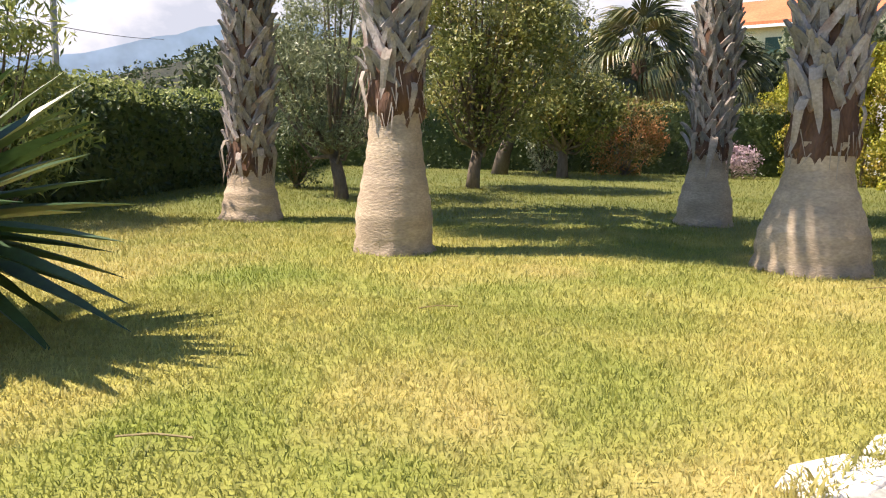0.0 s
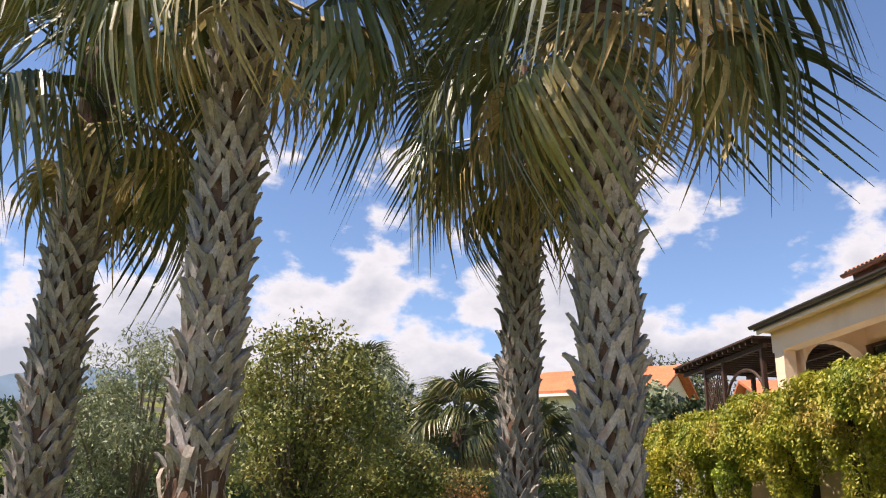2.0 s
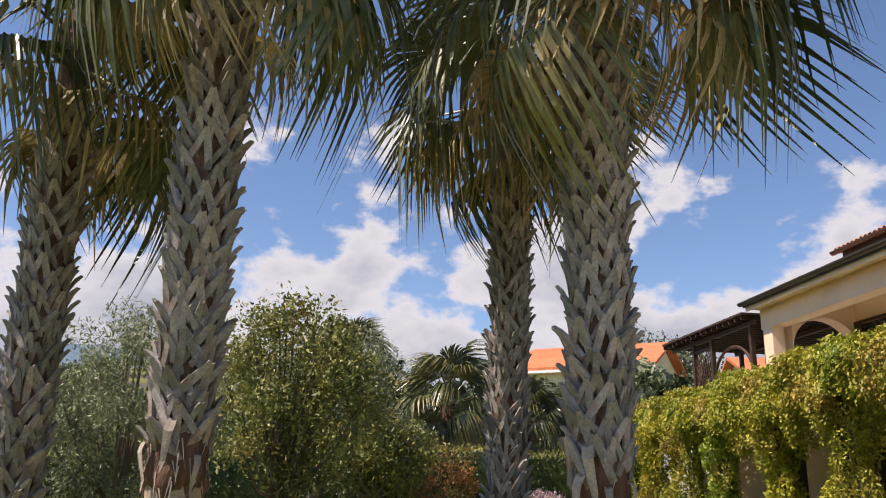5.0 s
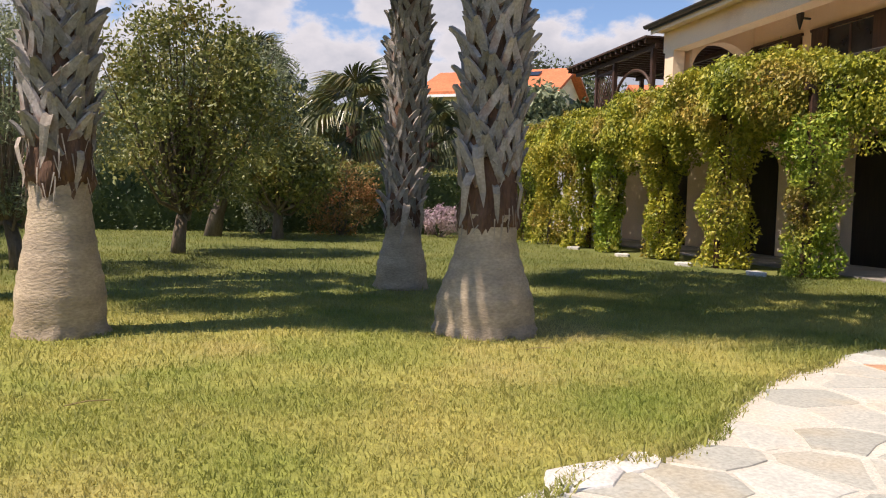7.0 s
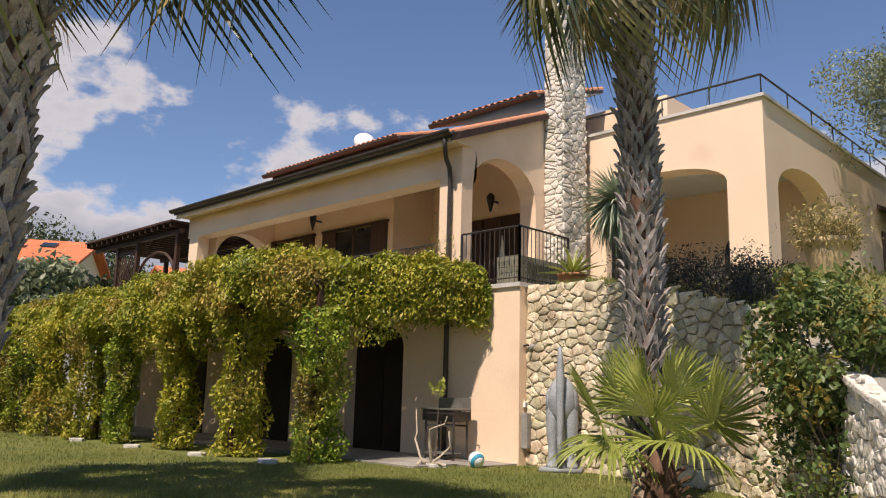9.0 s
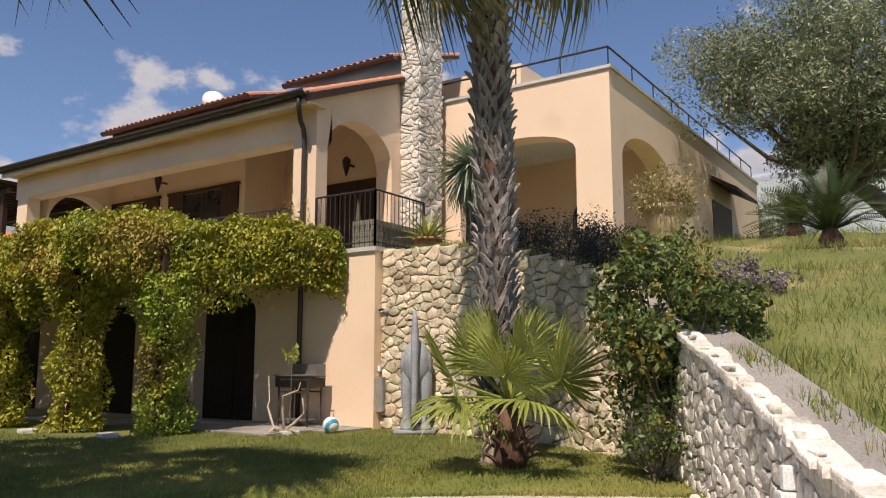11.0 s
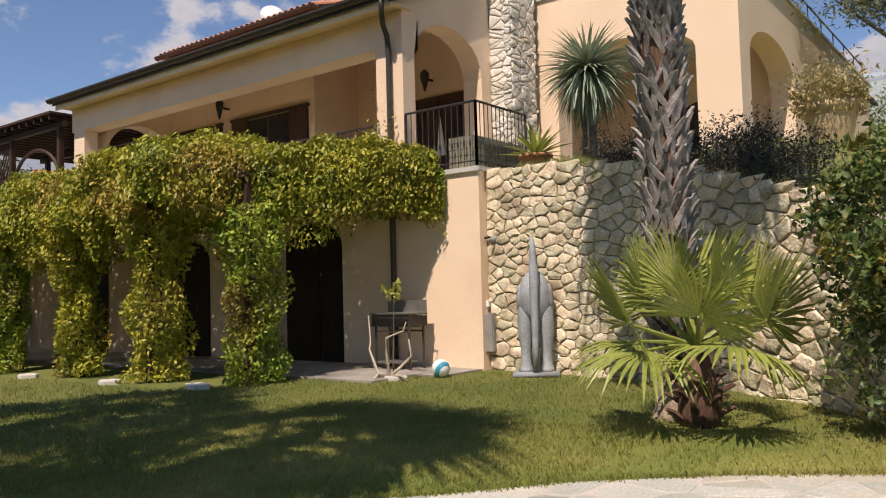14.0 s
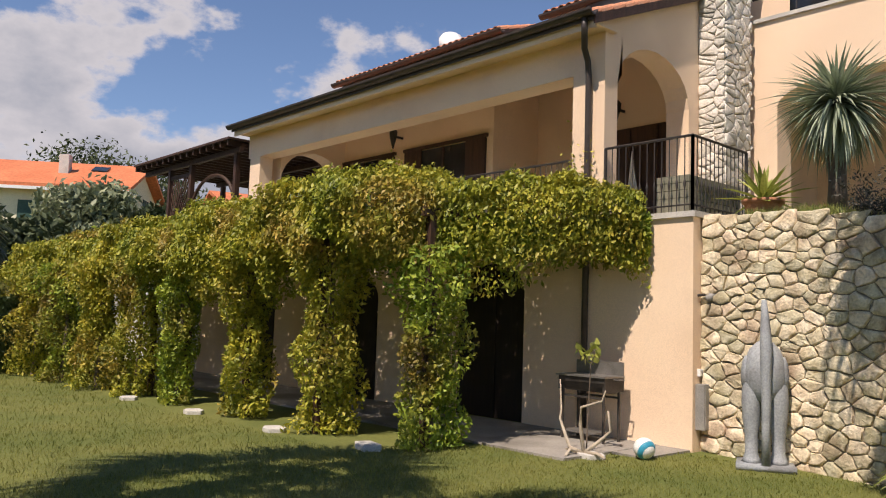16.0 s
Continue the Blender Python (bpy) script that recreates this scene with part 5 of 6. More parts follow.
SHUTTER = mat("dark green shutter", (0.02, 0.06, 0.045), (0.035, 0.08, 0.06), 3, 0.6, 0, 10)
far_house("cream house with a bright orange tiled roof on the slope", 19.9, 61.5, 5.4, 9.5, 10, 4.2, 2.0, 55, CREAM, ((-4.75, -2.8, 1.7, 1.2, 1.4, "x"), (-4.75, 0.6, 1.7, 1.2, 1.4, "x"), (-4.75, 3.6, 1.2, 1.0, 2.0, "x"), (1.0, -5.0, 2.9, 0.9, 1.3, "y"), (2.3, -5.0, 2.9, 0.9, 1.3, "y")))
far_house("low cream house with pale tiled roof beyond the pergola", 36.0, 58, 6.0, 12, 12, 3.0, 1.8, 75, CREAM, ((-6, 0, 1.2, 1.2, 1.2, "x"),), False)
PINE = mat("far tree green", (0.05, 0.075, 0.03), (0.10, 0.12, 0.05), 0.5, 0.7, 0.0, 3, 0.35, "island", thin=0.1)
for k, (x, y, h, s, mt) in enumerate(((17, 47, 3.4, 2.0, OLIVE), (13.5, 44, 2.0, 1.6, PINE), (21, 48, 2.4, 2.0, PINE), (27, 78, 9.0, 4.5, PINE), (34, 82, 8, 5, PINE), (6, 38, 3.4, 2.6, PINE), (10, 44, 2.4, 2.6, PINE), (2, 40, 4.4, 2.8, PINE), (-4, 36, 4.5, 2.8, OLIVE), (-9, 33, 3.6, 2.4, OLIVE), (13, 36, 1.9, 1.8, PINE), (-14, 40, 4.5, 3.0, PINE), (44, 14, 6, 3.5, PINE), (48, -4, 7, 3.5, OLIVE))):
    z = float(rise(np.array(x), np.array(y))) if x < 40 else 6.3
    tree("distant_tree", "leafy green tree among the neighbouring gardens", x, y, z, h, s, h * 0.18, 0.2, mt, 5200, 0.46, 60 + k, clumps=44, fill=0.3)


def far_palm(x, y, z, top, s, seed, skirt=True, label="bushy fan palm with a skirt of dry fronds behind the hedge"):
    rnd = random.Random(seed)
    ob = thing("palm_tree", label, "palm tree", (x, y, z), 0, "palms beyond the hedge")
    part("trunk", Mesh().tube([(0, 0, 0), (0.05, 0, top * 0.5), (0, 0, top)], [0.35, 0.3, 0.25], 10), FIBRE, ob)
    for k in range(46):
        u = (k + 0.5) / 46
        dry = skirt and u > 0.68
        o = part("dry_frond" if dry else "frond", FANS_DRY[k % 2] if dry else FANS[1 + (k % 2)], None, ob)
        o.matrix_local = Matrix.Translation((0, 0, top + 0.3 - 1.1 * u)) @ pose(0, 0, 0, 0, 0, k * 137.5) @ pose(0, 0, 0, rnd.uniform(-20, 20), -(78 - (145 if skirt else 110) * u), 0) @ Matrix.Scale(s * rnd.uniform(0.85, 1.1), 4)


far_palm(4.15, 29.0, G, 3.8, 1.1, 1)
far_palm(0.75, 33.5, G, 5.9, 0.8, 2, False, "tall palm rising behind the olive tree")
far_palm(-9.5, 31.0, G, 3.0, 1.1, 3, True)
far_palm(7.6, 31.5, G, 3.4, 0.9, 4, False, "smaller palm behind the hedge")


def mountain():
    m, n = Mesh(), 90
    for k in range(n + 1):
        a = radians(-75 + 130 * k / n)
        d = 3200
        h = 120 + 330 * math.exp(-((math.degrees(a) + 17) / 13) ** 2) + 130 * math.exp(-((math.degrees(a) + 45) / 16) ** 2) + 50 * noise.noise((k * 0.22, 3, 0)) + 16 * noise.noise((k * 0.9, 7, 0))
        m.v += [(d * math.sin(a), d * math.cos(a), -30), (d * 1.05 * math.sin(a), d * 1.05 * math.cos(a), h)]
    m.f = [(2 * k, 2 * k + 2, 2 * k + 3, 2 * k + 1) for k in range(n)]
    # distance haze is painted into the ridge as a pale blue colour
    MT = mat("mountain with painted blue haze", (0.30, 0.40, 0.52), (0.35, 0.45, 0.56), 0.002, 1.0, 0.0, 0.01)
    setting("backdrop_mountain", m, MT, True, "mountain ridge on the horizon with painted pale blue haze")


mountain()
tr = thing("terrace_field", "far terraced hillside with stone walls and scrub", "hillside")
rg = np.random.default_rng(77)
for k in range(13):
    y = 74 + 7 * k
    m = Mesh()
    xs = np.linspace(-95, 12, 40)
    zz = rise(xs, np.full(40, y) + 2 * np.sin(xs * 0.1))
    for x, z in zip(xs, zz):
        yy = y + 2 * math.sin(x * 0.1)
        m.v += [(x, yy, z - 0.5), (x, yy, z + 0.9), (x, yy + 0.6, z + 0.9)]
    m.f = [(3 * i + j, 3 * i + 3 + j, 3 * i + 4 + j, 3 * i + 1 + j) for i in range(39) for j in (0, 1)]
    part("terrace_wall", m, MORTAR, tr)
n = 15000
x, y = rg.uniform(-110, 60, n), rg.uniform(62, 200, n)
cl = rg.integers(0, 500, n)
cx, cy = rg.uniform(-110, 60, 500), rg.uniform(60, 200, 500)
x, y = cx[cl] + rg.normal(size=n) * 1.3, cy[cl] + rg.normal(size=n) * 1.3
o = leaves("hillside_scrub", np.c_[x, y, rise(x, y) + np.abs(rg.normal(size=n)) * 1.1], 0.9, PINE, None, "", -0.2, 1.6, rg)
tagged(o, "scrub and young trees dotted over the hillside", "scrub", kind="stuff")
pole = thing("utility_pole", "grey utility pole beyond the hedge", "pole", (-16.6, 28.0, G))
part("shaft", Mesh().tube([(0, 0, 0), (0, 0, 9.5)], [0.13, 0.1], 10), GREYBOX, pole)
for dz in (9.2,):
    part("cable", Mesh().tube([Vector((-3.0, -12.0, dz - 3.4)) + Vector((-0.6, 3.2, 0.16)) * k + Vector((0, 0, -0.015 * k * (14 - k))) for k in range(15)], 0.02, 4), IRON, pole)
post2 = thing("fence_post", "white fence post with a thin wire", "post", (-9.6, 30.0, G))
part("shaft", Mesh().box(-0.05, -0.05, 0, 0.05, 0.05, 2.4), WHITE, post2)

gh = thing("greenhouse", "long glazed greenhouse above the bank", "greenhouse", (40, 9, 6.4))
GH = mat("milky greenhouse panes", (0.40, 0.46, 0.46), (0.52, 0.58, 0.57), 0.6, 0.35, 0.0, 10)
for k in range(12):
    for j in range(3):
        part("pane", Mesh().box(0, -18 + k * 3, 0.3 + j * 1.1, 0.05, -15.08 + k * 3, 1.34 + j * 1.1), GH, gh)
    part("mullion", Mesh().box(-0.05, -18.08 + k * 3, 0, 0.1, -18.0 + k * 3, 3.8), CONCRETE, gh)
part("base_wall", Mesh().box(-0.1, -18, -1.5, 0.3, 18, 0.3), CONCRETE, gh)
part("roof", Mesh().prism([(0, 3.7), (5, 5.0), (5, 5.06), (0, 3.76)], "y", -18, 18), GH, gh)


# ---- clouds ----
def clouds():
    m, na, ne, R = Mesh(), 64, 14, 3800
    for j in range(ne + 1):
        e = radians(-1 + 33 * j / ne)
        for k in range(na + 1):
            a = radians(-80 + 210 * k / na)
            m.v.append((R * math.cos(e) * math.sin(a), R * math.cos(e) * math.cos(a), R * math.sin(e)))
    m.f = [(j * (na + 1) + k, j * (na + 1) + k + 1, (j + 1) * (na + 1) + k + 1, (j + 1) * (na + 1) + k) for j in range(ne) for k in range(na)]
    c = bpy.data.materials.new("cumulus clouds")
    c.use_nodes = True
    t = c.node_tree
    t.nodes.clear()
    N, link = t.nodes.new, t.links.new
    out, mixs, tr, em = N("ShaderNodeOutputMaterial"), N("ShaderNodeMixShader"), N("ShaderNodeBsdfTransparent"), N("ShaderNodeEmission")
    co, mp = N("ShaderNodeTexCoord"), N("ShaderNodeMapping")
    mp.inputs["Scale"].default_value = (1 / 1000, 1 / 1000, 1.6 / 1000)
    mp.inputs["Location"].default_value = CLOUD_SHIFT
    link(co.outputs["Object"], mp.inputs[0])
    big, sep = N("ShaderNodeTexNoise"), N("ShaderNodeSeparateXYZ")
    big.inputs["Scale"].default_value, big.inputs["Detail"].default_value, big.inputs["Roughness"].default_value = 1.35, 10, 0.56
    link(mp.outputs[0], big.inputs[0])
    link(co.outputs["Object"], sep.inputs[0])
    hgt = N("ShaderNodeMapRange")
    hgt.inputs[1].default_value, hgt.inputs[2].default_value, hgt.inputs[3].default_value, hgt.inputs[4].default_value = 200, 1750, 0.34, -0.07
    link(sep.outputs[2], hgt.inputs[0])
    add = N("ShaderNodeMath")
    link(big.outputs[0], add.inputs[0])
    link(hgt.outputs[0], add.inputs[1])
    cov = N("ShaderNodeMapRange")
    cov.interpolation_type = "SMOOTHSTEP"
    cov.inputs[1].default_value, cov.inputs[2].default_value = 0.572, 0.645
    link(add.outputs[0], cov.inputs[0])
    body = N("ShaderNodeMapRange")
    body.inputs[1].default_value, body.inputs[2].default_value = 0.56, 0.78
    link(add.outputs[0], body.inputs[0])
    col = N("ShaderNodeMix")
    col.data_type = "RGBA"
    col.inputs[6].default_value, col.inputs[7].default_value = (0.95, 0.96, 1.0, 1), (0.50, 0.56, 0.66, 1)
    link(body.outputs[0], col.inputs[0])
    link(col.outputs[2], em.inputs[0])
    em.inputs[1].default_value = CLOUD_LIGHT
    link(cov.outputs[0], mixs.inputs[0])
    link(tr.outputs[0], mixs.inputs[1])
    link(em.outputs[0], mixs.inputs[2])
    link(mixs.outputs[0], out.inputs[0])
    setting("backdrop_clouds", m, c, True, "white and grey cumulus clouds in a blue sky")


CLOUD_SHIFT, CLOUD_LIGHT = (0.3, 0.1, 0.0), 0.7
clouds()


# ---- stone pieces, flagstones, grass ----
def clip(poly, mx, my, nx, ny):
    out = []
    for (a, b), (c, d) in zip(poly, poly[1:] + poly[:1]):
        s, t = (a - mx) * nx + (b - my) * ny, (c - mx) * nx + (d - my) * ny
        if s <= 0:
            out.append((a, b))
        if (s <= 0) != (t <= 0):
            u = s / (s - t)
            out.append((a + u * (c - a), b + u * (d - b)))
    return out


def cells(pts, box, joint):
    """Voronoi cells of the points inside a box, each shrunk by half a joint."""
    P = np.array(pts)
    x0, y0, x1, y1 = box
    for i, (x, y) in enumerate(pts):
        d = np.hypot(P[:, 0] - x, P[:, 1] - y)
        poly = [(x0, y0), (x1, y0), (x1, y1), (x0, y1)]
        for j in np.argsort(d)[1:16]:
            if d[j] < 1e-6:
                continue
            nx, ny = (P[j] - P[i]) / d[j]
            mx, my = (P[i] + P[j]) / 2 - np.array([nx, ny]) * joint / 2
            poly = clip(poly, mx, my, nx, ny)
            if len(poly) < 3:
                break
        if len(poly) >= 3:
            yield i, (x, y), poly


def lay(u0, u1, v0, v1, du, dv, rg, jit=0.34):
    pts, v, r = [], v0 + dv / 2, 0
    while v < v1:
        u = u0 + du * rg.uniform(0.1, 0.6)
        while u < u1:
            w = du * rg.uniform(0.6, 1.45)
            if jit < 0.3 and rg.random() < 0.28:
                pts += [(u + w / 2 + rg.uniform(-0.03, 0.03), v + k * dv) for k in (-0.26, 0.26)]
            else:
                pts.append((u + w / 2, v + rg.uniform(-jit, jit) * dv))
            u += w
        v += dv
        r += 1
    return pts


def piece(poly, centre, put, depth, rg, round_=0.8, rough=0.02, wob=0.0, smooth=True):
    """A rounded block over a cell, with wandering edges: foot, shoulder and an uneven face."""
    cx, cy = centre
    if wob:
        q = []
        for (a, b), (c, d) in zip(poly, poly[1:] + poly[:1]):
            L = math.hypot(c - a, d - b)
            if L < 0.03:
                q.append(((a + c) / 2, (b + d) / 2))
                continue
            k = min(wob, L * 0.15)
            q.append((a + (cx - a) * 0.025, b + (cy - b) * 0.025))
            q.append(((a + c) / 2 + rg.uniform(-k, k * 0.4) * (d - b) / L, (b + d) / 2 - rg.uniform(-k, k * 0.4) * (c - a) / L))
        poly = q
    n = len(poly)
    m = Mesh()
    t = depth * rg.uniform(0.75, 1.3)
    tilt = rg.uniform(-1, 1, 2) * rough * 2
    v = []
    for s, h in ((1.0, -0.02), (0.995, t * 0.55), ((1 + round_) / 2, t * 0.88), (round_ * 0.9, t)):
        v += [put(cx + (a - cx) * s, cy + (b - cy) * s, h + (rg.uniform(-rough, rough) + tilt[0] * (a - cx) * 3 + tilt[1] * (b - cy) * 3) * (h > t * 0.6)) for a, b in poly]
    v += [put(cx, cy, t * 1.04 + rg.uniform(-rough, rough))]
    f = [(k * n + i, k * n + (i + 1) % n, (k + 1) * n + (i + 1) % n, (k + 1) * n + i) for k in range(3) for i in range(n)] + [(3 * n + i, 3 * n + (i + 1) % n, 4 * n) for i in range(n)]
    return m.add(v, f)


def scatter(u0, u1, v0, v1, r0, r1, flat, rg, tries=9000):
    """Points spread at uneven spacing, wider apart sideways than upwards."""
    P, R = np.empty((0, 2)), np.empty(0)
    for _ in range(tries):
        p = np.array([rg.uniform(u0, u1), rg.uniform(v0, v1)])
        r = r0 + (r1 - r0) * rg.random() ** 1.6
        if len(P) == 0 or np.all(np.hypot((P[:, 0] - p[0]) / flat, P[:, 1] - p[1]) > (R + r)):
            P, R = np.vstack([P, p]), np.append(R, r)
    return [tuple(p) for p in P]


def wall_stones():
    rg = np.random.default_rng(41)
    seg = [0.0]
    for (a, b, c), (p, q, r) in zip(WALL, WALL[1:]):
        seg.append(seg[-1] + math.hypot(p - a, q - b))
    def at(s):
        s = min(max(s, 0), seg[-1] - 1e-6)
        i = max(k for k in range(len(seg) - 1) if seg[k] <= s)
        u = (s - seg[i]) / (seg[i + 1] - seg[i])
        a, b = Vector(WALL[i]), Vector(WALL[i + 1])
        def nrm(k):
            k = min(max(k, 0), len(WALL) - 2)
            t = (Vector(WALL[k + 1]) - Vector(WALL[k])).normalized()
            return Vector((t.y, -t.x, 0)).normalized()
        n = (nrm(i) * (1 - abs(u - 0.5)) + (nrm(i - 1) if u < 0.5 else nrm(i + 1)) * abs(u - 0.5)).normalized()
        return a + (b - a) * u, n
    second = tagged(part("wall_retaining_near", Mesh().box(2.3, -2.3, 0.1, 2.5, -2.2, 1.0), MORTAR, None, "pale sunlit limestone retaining wall beside the paving"), kind="structure")
    def put(s, z, h):
        p, n = at(s)
        return (p.x + n.x * h, p.y + n.y * h, z)
    cut = seg[5] - 0.4
    for lo, hi, du, dv, owner, dep in ((0.0, cut, 0.32, 0.225, stone_wall, 0.04), (cut, seg[11], 0.27, 0.19, second, 0.036)):
        pts, loose, wide = [], Mesh(), 1.5
        small, large = (0.045, 0.125) if owner is stone_wall else (0.034, 0.1)
        for u, v in scatter(lo / wide, hi / wide, G - 0.15, 3.6 if owner is stone_wall else 2.3, small, large, 1.0, rg, 14000):
            if v < at(u * wide)[0].z + 0.05:
                pts.append((u, v))
        count = 0
        for i, c, poly in cells(pts, (lo / wide, G - 0.25, hi / wide, 3.7), 0.007):
            top = at(c[0] * wide)[0].z
            poly = clip(poly, c[0], top + rg.uniform(0.02, 0.07), 0, 1)
            if len(poly) < 3:
                continue
            mesh = piece(poly, c, lambda a, b, h: put(a * wide, b, h), dep, rg, rg.uniform(0.82, 0.93), 0.009, 0.02)
            if count < 400:
                part("stone", mesh, STONE if owner is stone_wall else STONE_PALE, owner, "", True)
                count += 1
            else:
                loose.add(mesh.v, mesh.f)
        if loose.v:
            tagged(part("small_stones", loose, STONE_REST if owner is stone_wall else STONE_PALE_REST, owner), kind="stuff")
    strip = Mesh()
    for k in range(41):
        p, n = at(cut + (seg[11] - cut) * k / 40)
        strip.v += [(p.x + n.x * 0.03, p.y + n.y * 0.03, p.z + 0.012), (p.x - n.x * 0.48, p.y - n.y * 0.48, p.z + 0.06), (p.x - n.x * 0.48, p.y - n.y * 0.48, p.z - 0.2)]
    strip.f = [(3 * k + j, 3 * k + 3 + j, 3 * k + 4 + j, 3 * k + 1 + j) for k in range(40) for j in (0, 1)]
    part("mortar_strip", strip, SLAB, second, "grey mortar strip on top of the wall")
    # flat cope stones along the lower stretch
    s = cut + 0.2
    while s < seg[10]:
        w = rg.uniform(0.16, 0.42)
        def top(a, b, h):
            p, n = at(a)
            return (p.x + n.x * b, p.y + n.y * b, p.z + 0.01 + h)
        f0, f1, b0_ = rg.uniform(0.04, 0.09), rg.uniform(0.04, 0.09), rg.uniform(-0.2, -0.1)
        m = piece([(s, b0_), (s + w * 0.5, b0_), (s + w - 0.004, b0_ + 0.02), (s + w - 0.004, f1), (s + w * 0.5, (f0 + f1) / 2 + 0.01), (s, f0)], (s + w / 2, -0.04), top, 0.04, rg, 0.9, 0.003)
        part("cope_stone", m, STONE_PALE, second)
        s += w


STONE_PALE = mat("pale weathered limestone", (0.68, 0.62, 0.52), (0.82, 0.77, 0.68), 6, 0.95, 0.9, 30, 0.2, "object", stain=(0.52, 0.48, 0.40), stain_scale=2.5)
STONE_REST = mat("small limestone", (0.64, 0.53, 0.34), (0.82, 0.73, 0.54), 6, 0.95, 0.9, 30, 0.25, "island", stain=(0.46, 0.36, 0.24), stain_scale=2.5)
STONE_PALE_REST = mat("small pale limestone", (0.68, 0.62, 0.52), (0.82, 0.77, 0.68), 6, 0.95, 0.9, 30, 0.2, "island", stain=(0.52, 0.48, 0.40), stain_scale=2.5)
wall_stones()


def chimney_stones():
    rg = np.random.default_rng(42)
    for name, put, w in (("west", lambda u, v, h: (15.35 - h, 11.09 - u, v), 0.49), ("south", lambda u, v, h: (15.35 + u, 10.6 - h, v), 0.9)):
        for i, c, poly in cells(lay(0, w, FL, 10.6, 0.25, 0.145, rg, 0.25), (0, FL, w, 10.6), 0.01):
            part("stone", piece(poly, c, put, 0.032, rg, rg.uniform(0.82, 0.92), 0.006, 0.012), STONE_PALE, chimney, "", True)


chimney = [o for o in house.children if o.name.startswith("chimney")][0]
chimney_stones()


def inside(x, y, poly):
    c = False
    for (a, b), (p, q) in zip(poly, poly[1:] + poly[:1]):
        if (b > y) != (q > y) and x < (p - a) * (y - b) / (q - b) + a:
            c = not c
    return c


PAVE = [(0.6, 1.85), (1.25, 2.45), (1.72, 2.88), (2.3, 3.42), (2.7, 3.5), (3.05, 3.75), (3.5, 4.27), (4.1, 4.8), (4.75, 5.15), (5.3, 5.6), (5.75, 5.8), (6.1, 5.45), (6.75, 4.95), (7.47, 4.12), (8.1, 3.1), (8.4, 2.5), (7.05, 1.76), (6.1, 1.28), (4.6, 0.55), (3.2, -0.5), (2.3, -2.5), (-1.0, -2.5), (-1.6, 0.2)]


def paving():
    rg = np.random.default_rng(43)
    pv = setting("pavement", Mesh().prism(PAVE, "z", G - 0.15, G + 0.0095), GROUT, label="crazy paving of grey flagstones with sandy joints")
    ca, sa = math.cos(radians(-50)), math.sin(radians(-50))
    pts = [(3 + 1.35 * a * ca - b * sa, 1.5 + 1.35 * a * sa + b * ca) for a, b in scatter(-6, 6, -8, 8, 0.085, 0.185, 1.0, rg, 8000)]
    pts = [q for q in pts if -2 < q[0] < 8.8 and -2.7 < q[1] < 6.1]
    reds = ((6.08, 3.16), (4.7, 3.33), (5.53, 5.06))
    near = {min(range(len(pts)), key=lambda i: math.hypot(pts[i][0] - a, pts[i][1] - b)) for a, b in reds}
    for i, c, poly in cells(pts, (-2, -2.7, 8.8, 6.1), 0.022):
        if not inside(*c, PAVE):
            continue
        for _ in range(6):
            if all(inside(a, b, PAVE) for a, b in poly):
                break
            poly = [(c[0] + (a - c[0]) * (1 if inside(a, b, PAVE) else 0.85), c[1] + (b - c[1]) * (1 if inside(a, b, PAVE) else 0.85)) for a, b in poly]
        part("flagstone", piece(poly, c, lambda a, b, h: (a, b, G + h), 0.014, rg, 0.965, 0.001, 0.03), FLAG_RED if i in near else FLAG, pv)
    # broken pale kerb stone where the lawn meets the paving
    for k, (x, y, s) in enumerate(((2.2, 3.3, 0.26), (1.88, 3.0, 0.28), (2.5, 3.44, 0.2), (1.5, 2.68, 0.26))):
        q = [(s * math.cos(a) * rg.uniform(0.7, 1.1), s * 0.55 * math.sin(a) * rg.uniform(0.7, 1.1)) for a in np.arange(0, 6.2, 0.9)]
        o = part("edge_stone", piece(q, (0, 0), lambda a, b, h: (a, b, h), 0.022, rg, 0.9, 0.004), CONCRETE, pv)
        o.matrix_local = pose(x, y, G, 0, 0, 40)
    for k, (x, y, s) in enumerate(((7.0, 1.98, 0.09), (7.45, 2.3, 0.05), (6.85, 2.25, 0.05), (8.0, 2.5, 0.06))):
        q = [(s * math.cos(a) * rg.uniform(0.7, 1.1), s * 0.8 * math.sin(a) * rg.uniform(0.7, 1.1)) for a in np.arange(0, 6.2, 1.1)]
        o = part("loose_stone", piece(q, (0, 0), lambda a, b, h: (a, b, h), s * 0.8, rg, 0.7, 0.01), STONE_PALE, None, "loose pale stone fallen from the wall")
        tagged(o, category="stone", group="loose stones by the wall")
        o.matrix_world = pose(x, y, G + 0.035)


paving()


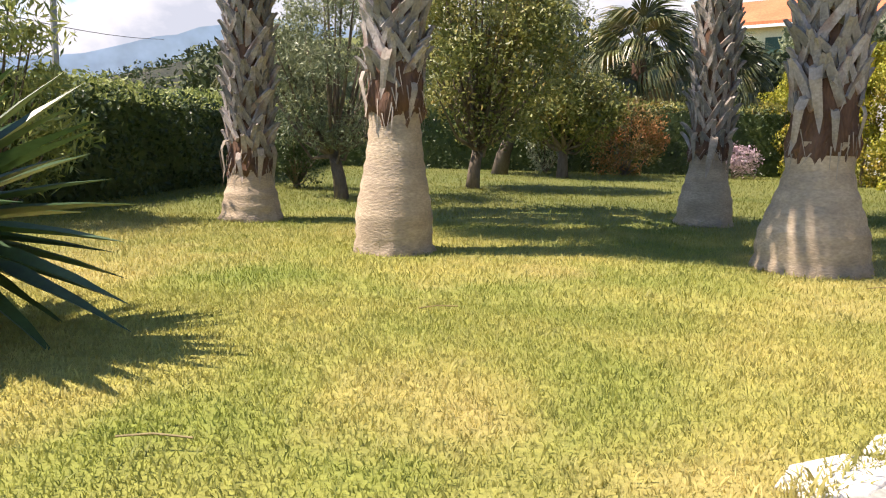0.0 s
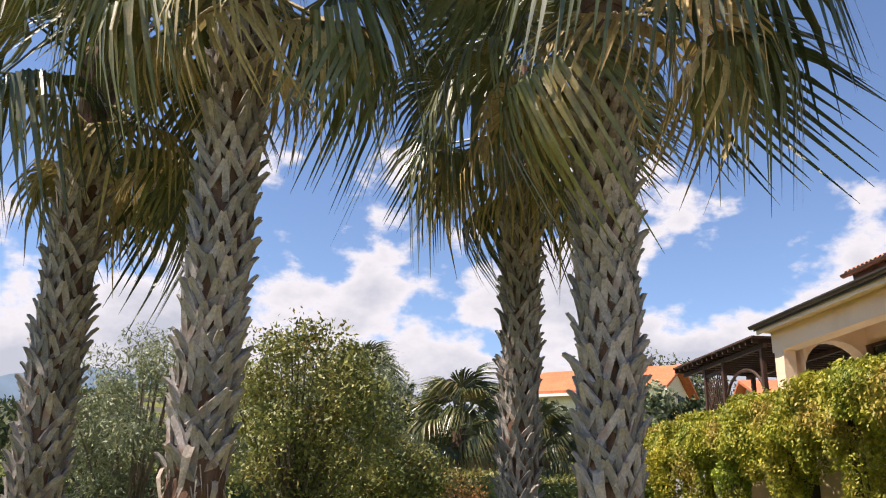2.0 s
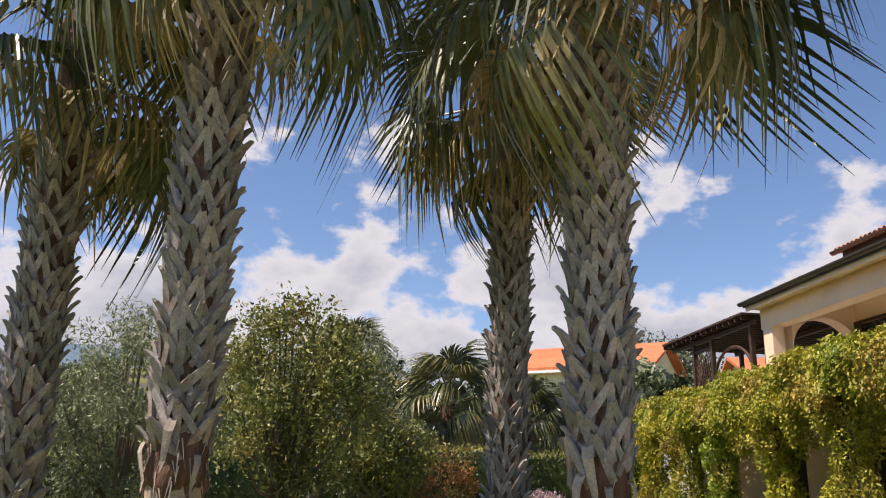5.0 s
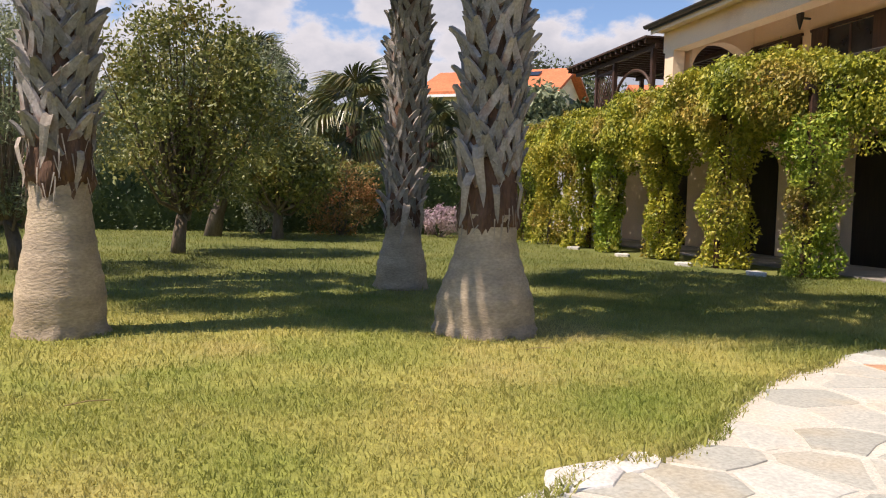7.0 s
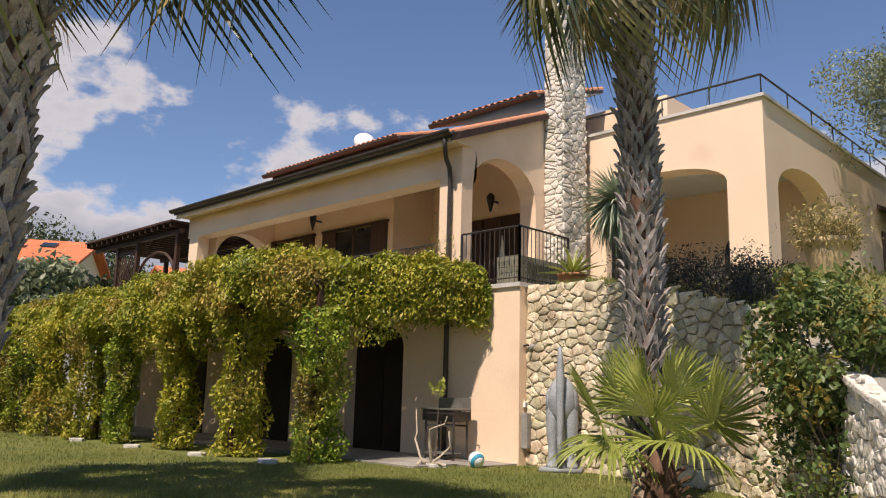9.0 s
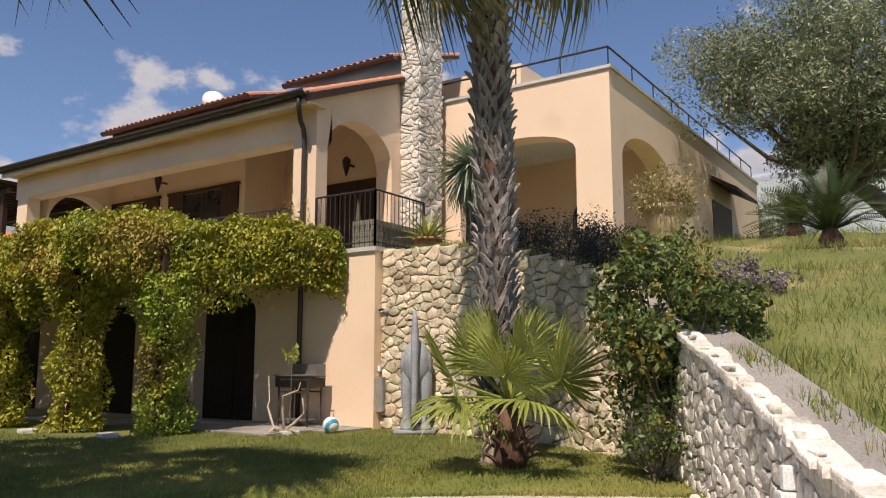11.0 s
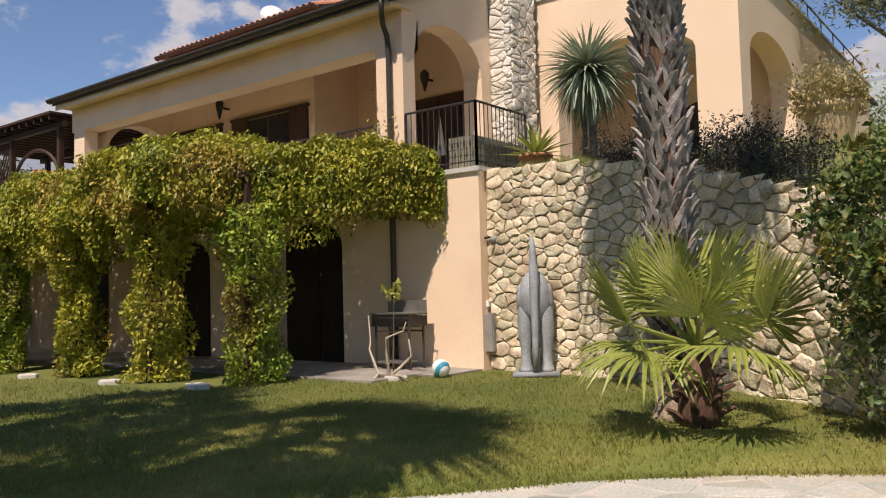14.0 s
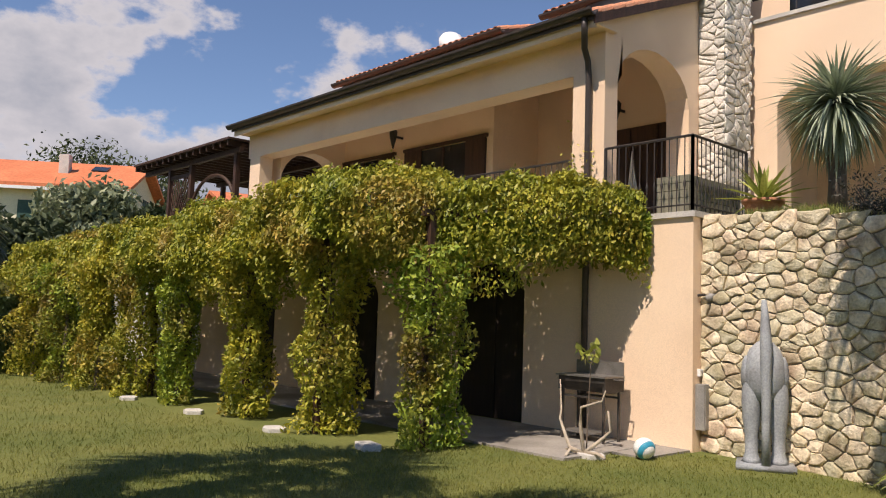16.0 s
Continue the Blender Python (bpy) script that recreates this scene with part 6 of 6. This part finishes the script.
def grass():
    rg = np.random.default_rng(44)
    allp = []
    for x0, x1, y0, y1, n, h in ((-4.5, 6.0, 1.6, 5.0, 210000, 0.025), (-5.6, 8.8, 5.0, 9.5, 130000, 0.034), (4.5, 12.4, 2.8, 12.0, 78000, 0.036), (-6, 8.6, 9.5, 16, 50000, 0.045), (-6, 8.4, 16, 25.5, 26000, 0.055)):
        p = np.c_[rg.uniform(x0, x1, n), rg.uniform(y0, y1, n), np.full(n, h)]
        allp.append(p)
    p = np.concatenate(allp)
    X, Y = p[:, 0], p[:, 1]
    ins = np.zeros(len(p), bool)
    for (a, b), (c, d) in zip(PAVE, PAVE[1:] + PAVE[:1]):
        hit = ((b > Y) != (d > Y)) & (X < (c - a) * (Y - b) / ((d - b) or 1e-9) + a)
        ins ^= hit
    wx = np.interp(Y, [w[1] for w in WALL[::-1]], [w[0] for w in WALL[::-1]])
    edge = []
    for (a, b), (c, d) in zip(PAVE[:15], PAVE[1:16]):
        k = int(900 * math.hypot(c - a, d - b))
        t = rg.uniform(0, 1, k)
        edge.append(np.c_[a + (c - a) * t + rg.normal(size=k) * 0.035, b + (d - b) * t + rg.normal(size=k) * 0.035, np.full(k, 0.045)])
    keep = ~ins & (X < wx - 0.03) & ~((X > 10.5) & (Y > 10.1)) & ~((X > 11.5) & (Y > 9.6))
    p = np.concatenate([p[keep]] + edge)
    n = len(p)
    a = rg.uniform(0, 2 * math.pi, n)
    H = p[:, 2] * rg.uniform(0.45, 1.35, n)
    tall = rg.random(n) < 0.03
    H[tall] *= 1.7
    W = H * 0.065 + 0.0011
    lean = rg.uniform(0.2, 1.1, n) * H
    la = rg.uniform(0, 2 * math.pi, n)
    base = np.c_[p[:, :2], np.full(n, G - 0.002)]
    s = np.c_[np.cos(a) * W, np.sin(a) * W, np.zeros(n)]
    mid = base + np.c_[np.cos(la) * lean * 0.35, np.sin(la) * lean * 0.35, H * 0.6]
    tip = base + np.c_[np.cos(la) * lean, np.sin(la) * lean, H * 0.9]
    V = np.stack([base - s, base + s, mid + s * 0.7, mid - s * 0.7, tip], 1).reshape(-1, 3)
    i = np.arange(n)[:, None] * 5
    F3 = np.concatenate([i + [0, 1, 2], i + [0, 2, 3], i + [3, 2, 4]], 0)
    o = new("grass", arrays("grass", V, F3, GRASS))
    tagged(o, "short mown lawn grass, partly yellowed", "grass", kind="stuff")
    # bank
    n = 60000
    u, v = rg.uniform(0.05, 0.97, n) * (len(WALL) - 3), rg.uniform(0.015, 0.42, n) ** 1.2
    far = np.array([(17, 11.5), (22, 12), (30, 14), (44, 16), (52, 10), (52, 2), (50, -8), (44, -18), (36, -26), (26, -30), (18, -32), (10, -32), (6, -32)], float)
    wl = np.array(WALL)[:, :2]
    k = u.astype(int)
    w = (u - k)[:, None]
    A = wl[k] * (1 - w) + wl[k + 1] * w
    B = far[k] * (1 - w) + far[k + 1] * w
    P = A + (B - A) * v[:, None]
    Z = np.array([bank_z(x, y) for x, y in P])
    Hh = rg.uniform(0.05, 0.16, n)
    a = rg.uniform(0, 2 * math.pi, n)
    base = np.c_[P, Z - 0.03]
    s = np.c_[np.cos(a), np.sin(a), np.zeros(n)] * 0.008
    tip = base + np.c_[rg.normal(size=n) * 0.05, rg.normal(size=n) * 0.05, Hh + 0.03]
    V = np.stack([base - s, base + s, tip], 1).reshape(-1, 3)
    o = new("bank_grass", arrays("bank_grass", V, np.arange(3 * n).reshape(-1, 3), BANK_GRASS))
    tagged(o, "rough longer grass on the bank", "grass", kind="stuff")
    for x, y, r in ((-0.53, 2.56, 80), (2.9, 5.8, 70), (0.1, 4.6, 60), (-2.6, 5.2, 20)):
        o = tagged(part("dry_straw", Mesh().tube([(-0.11, 0, 0.05), (0, 0.01, 0.055), (0.12, 0, 0.045)], 0.004, 5), FROND_DRY, None, "dry straw stalk lying on the lawn"), category="straw", group="straws on the lawn")
        o.matrix_world = pose(x, y, G, 0, 0, 90 - r)


grass()
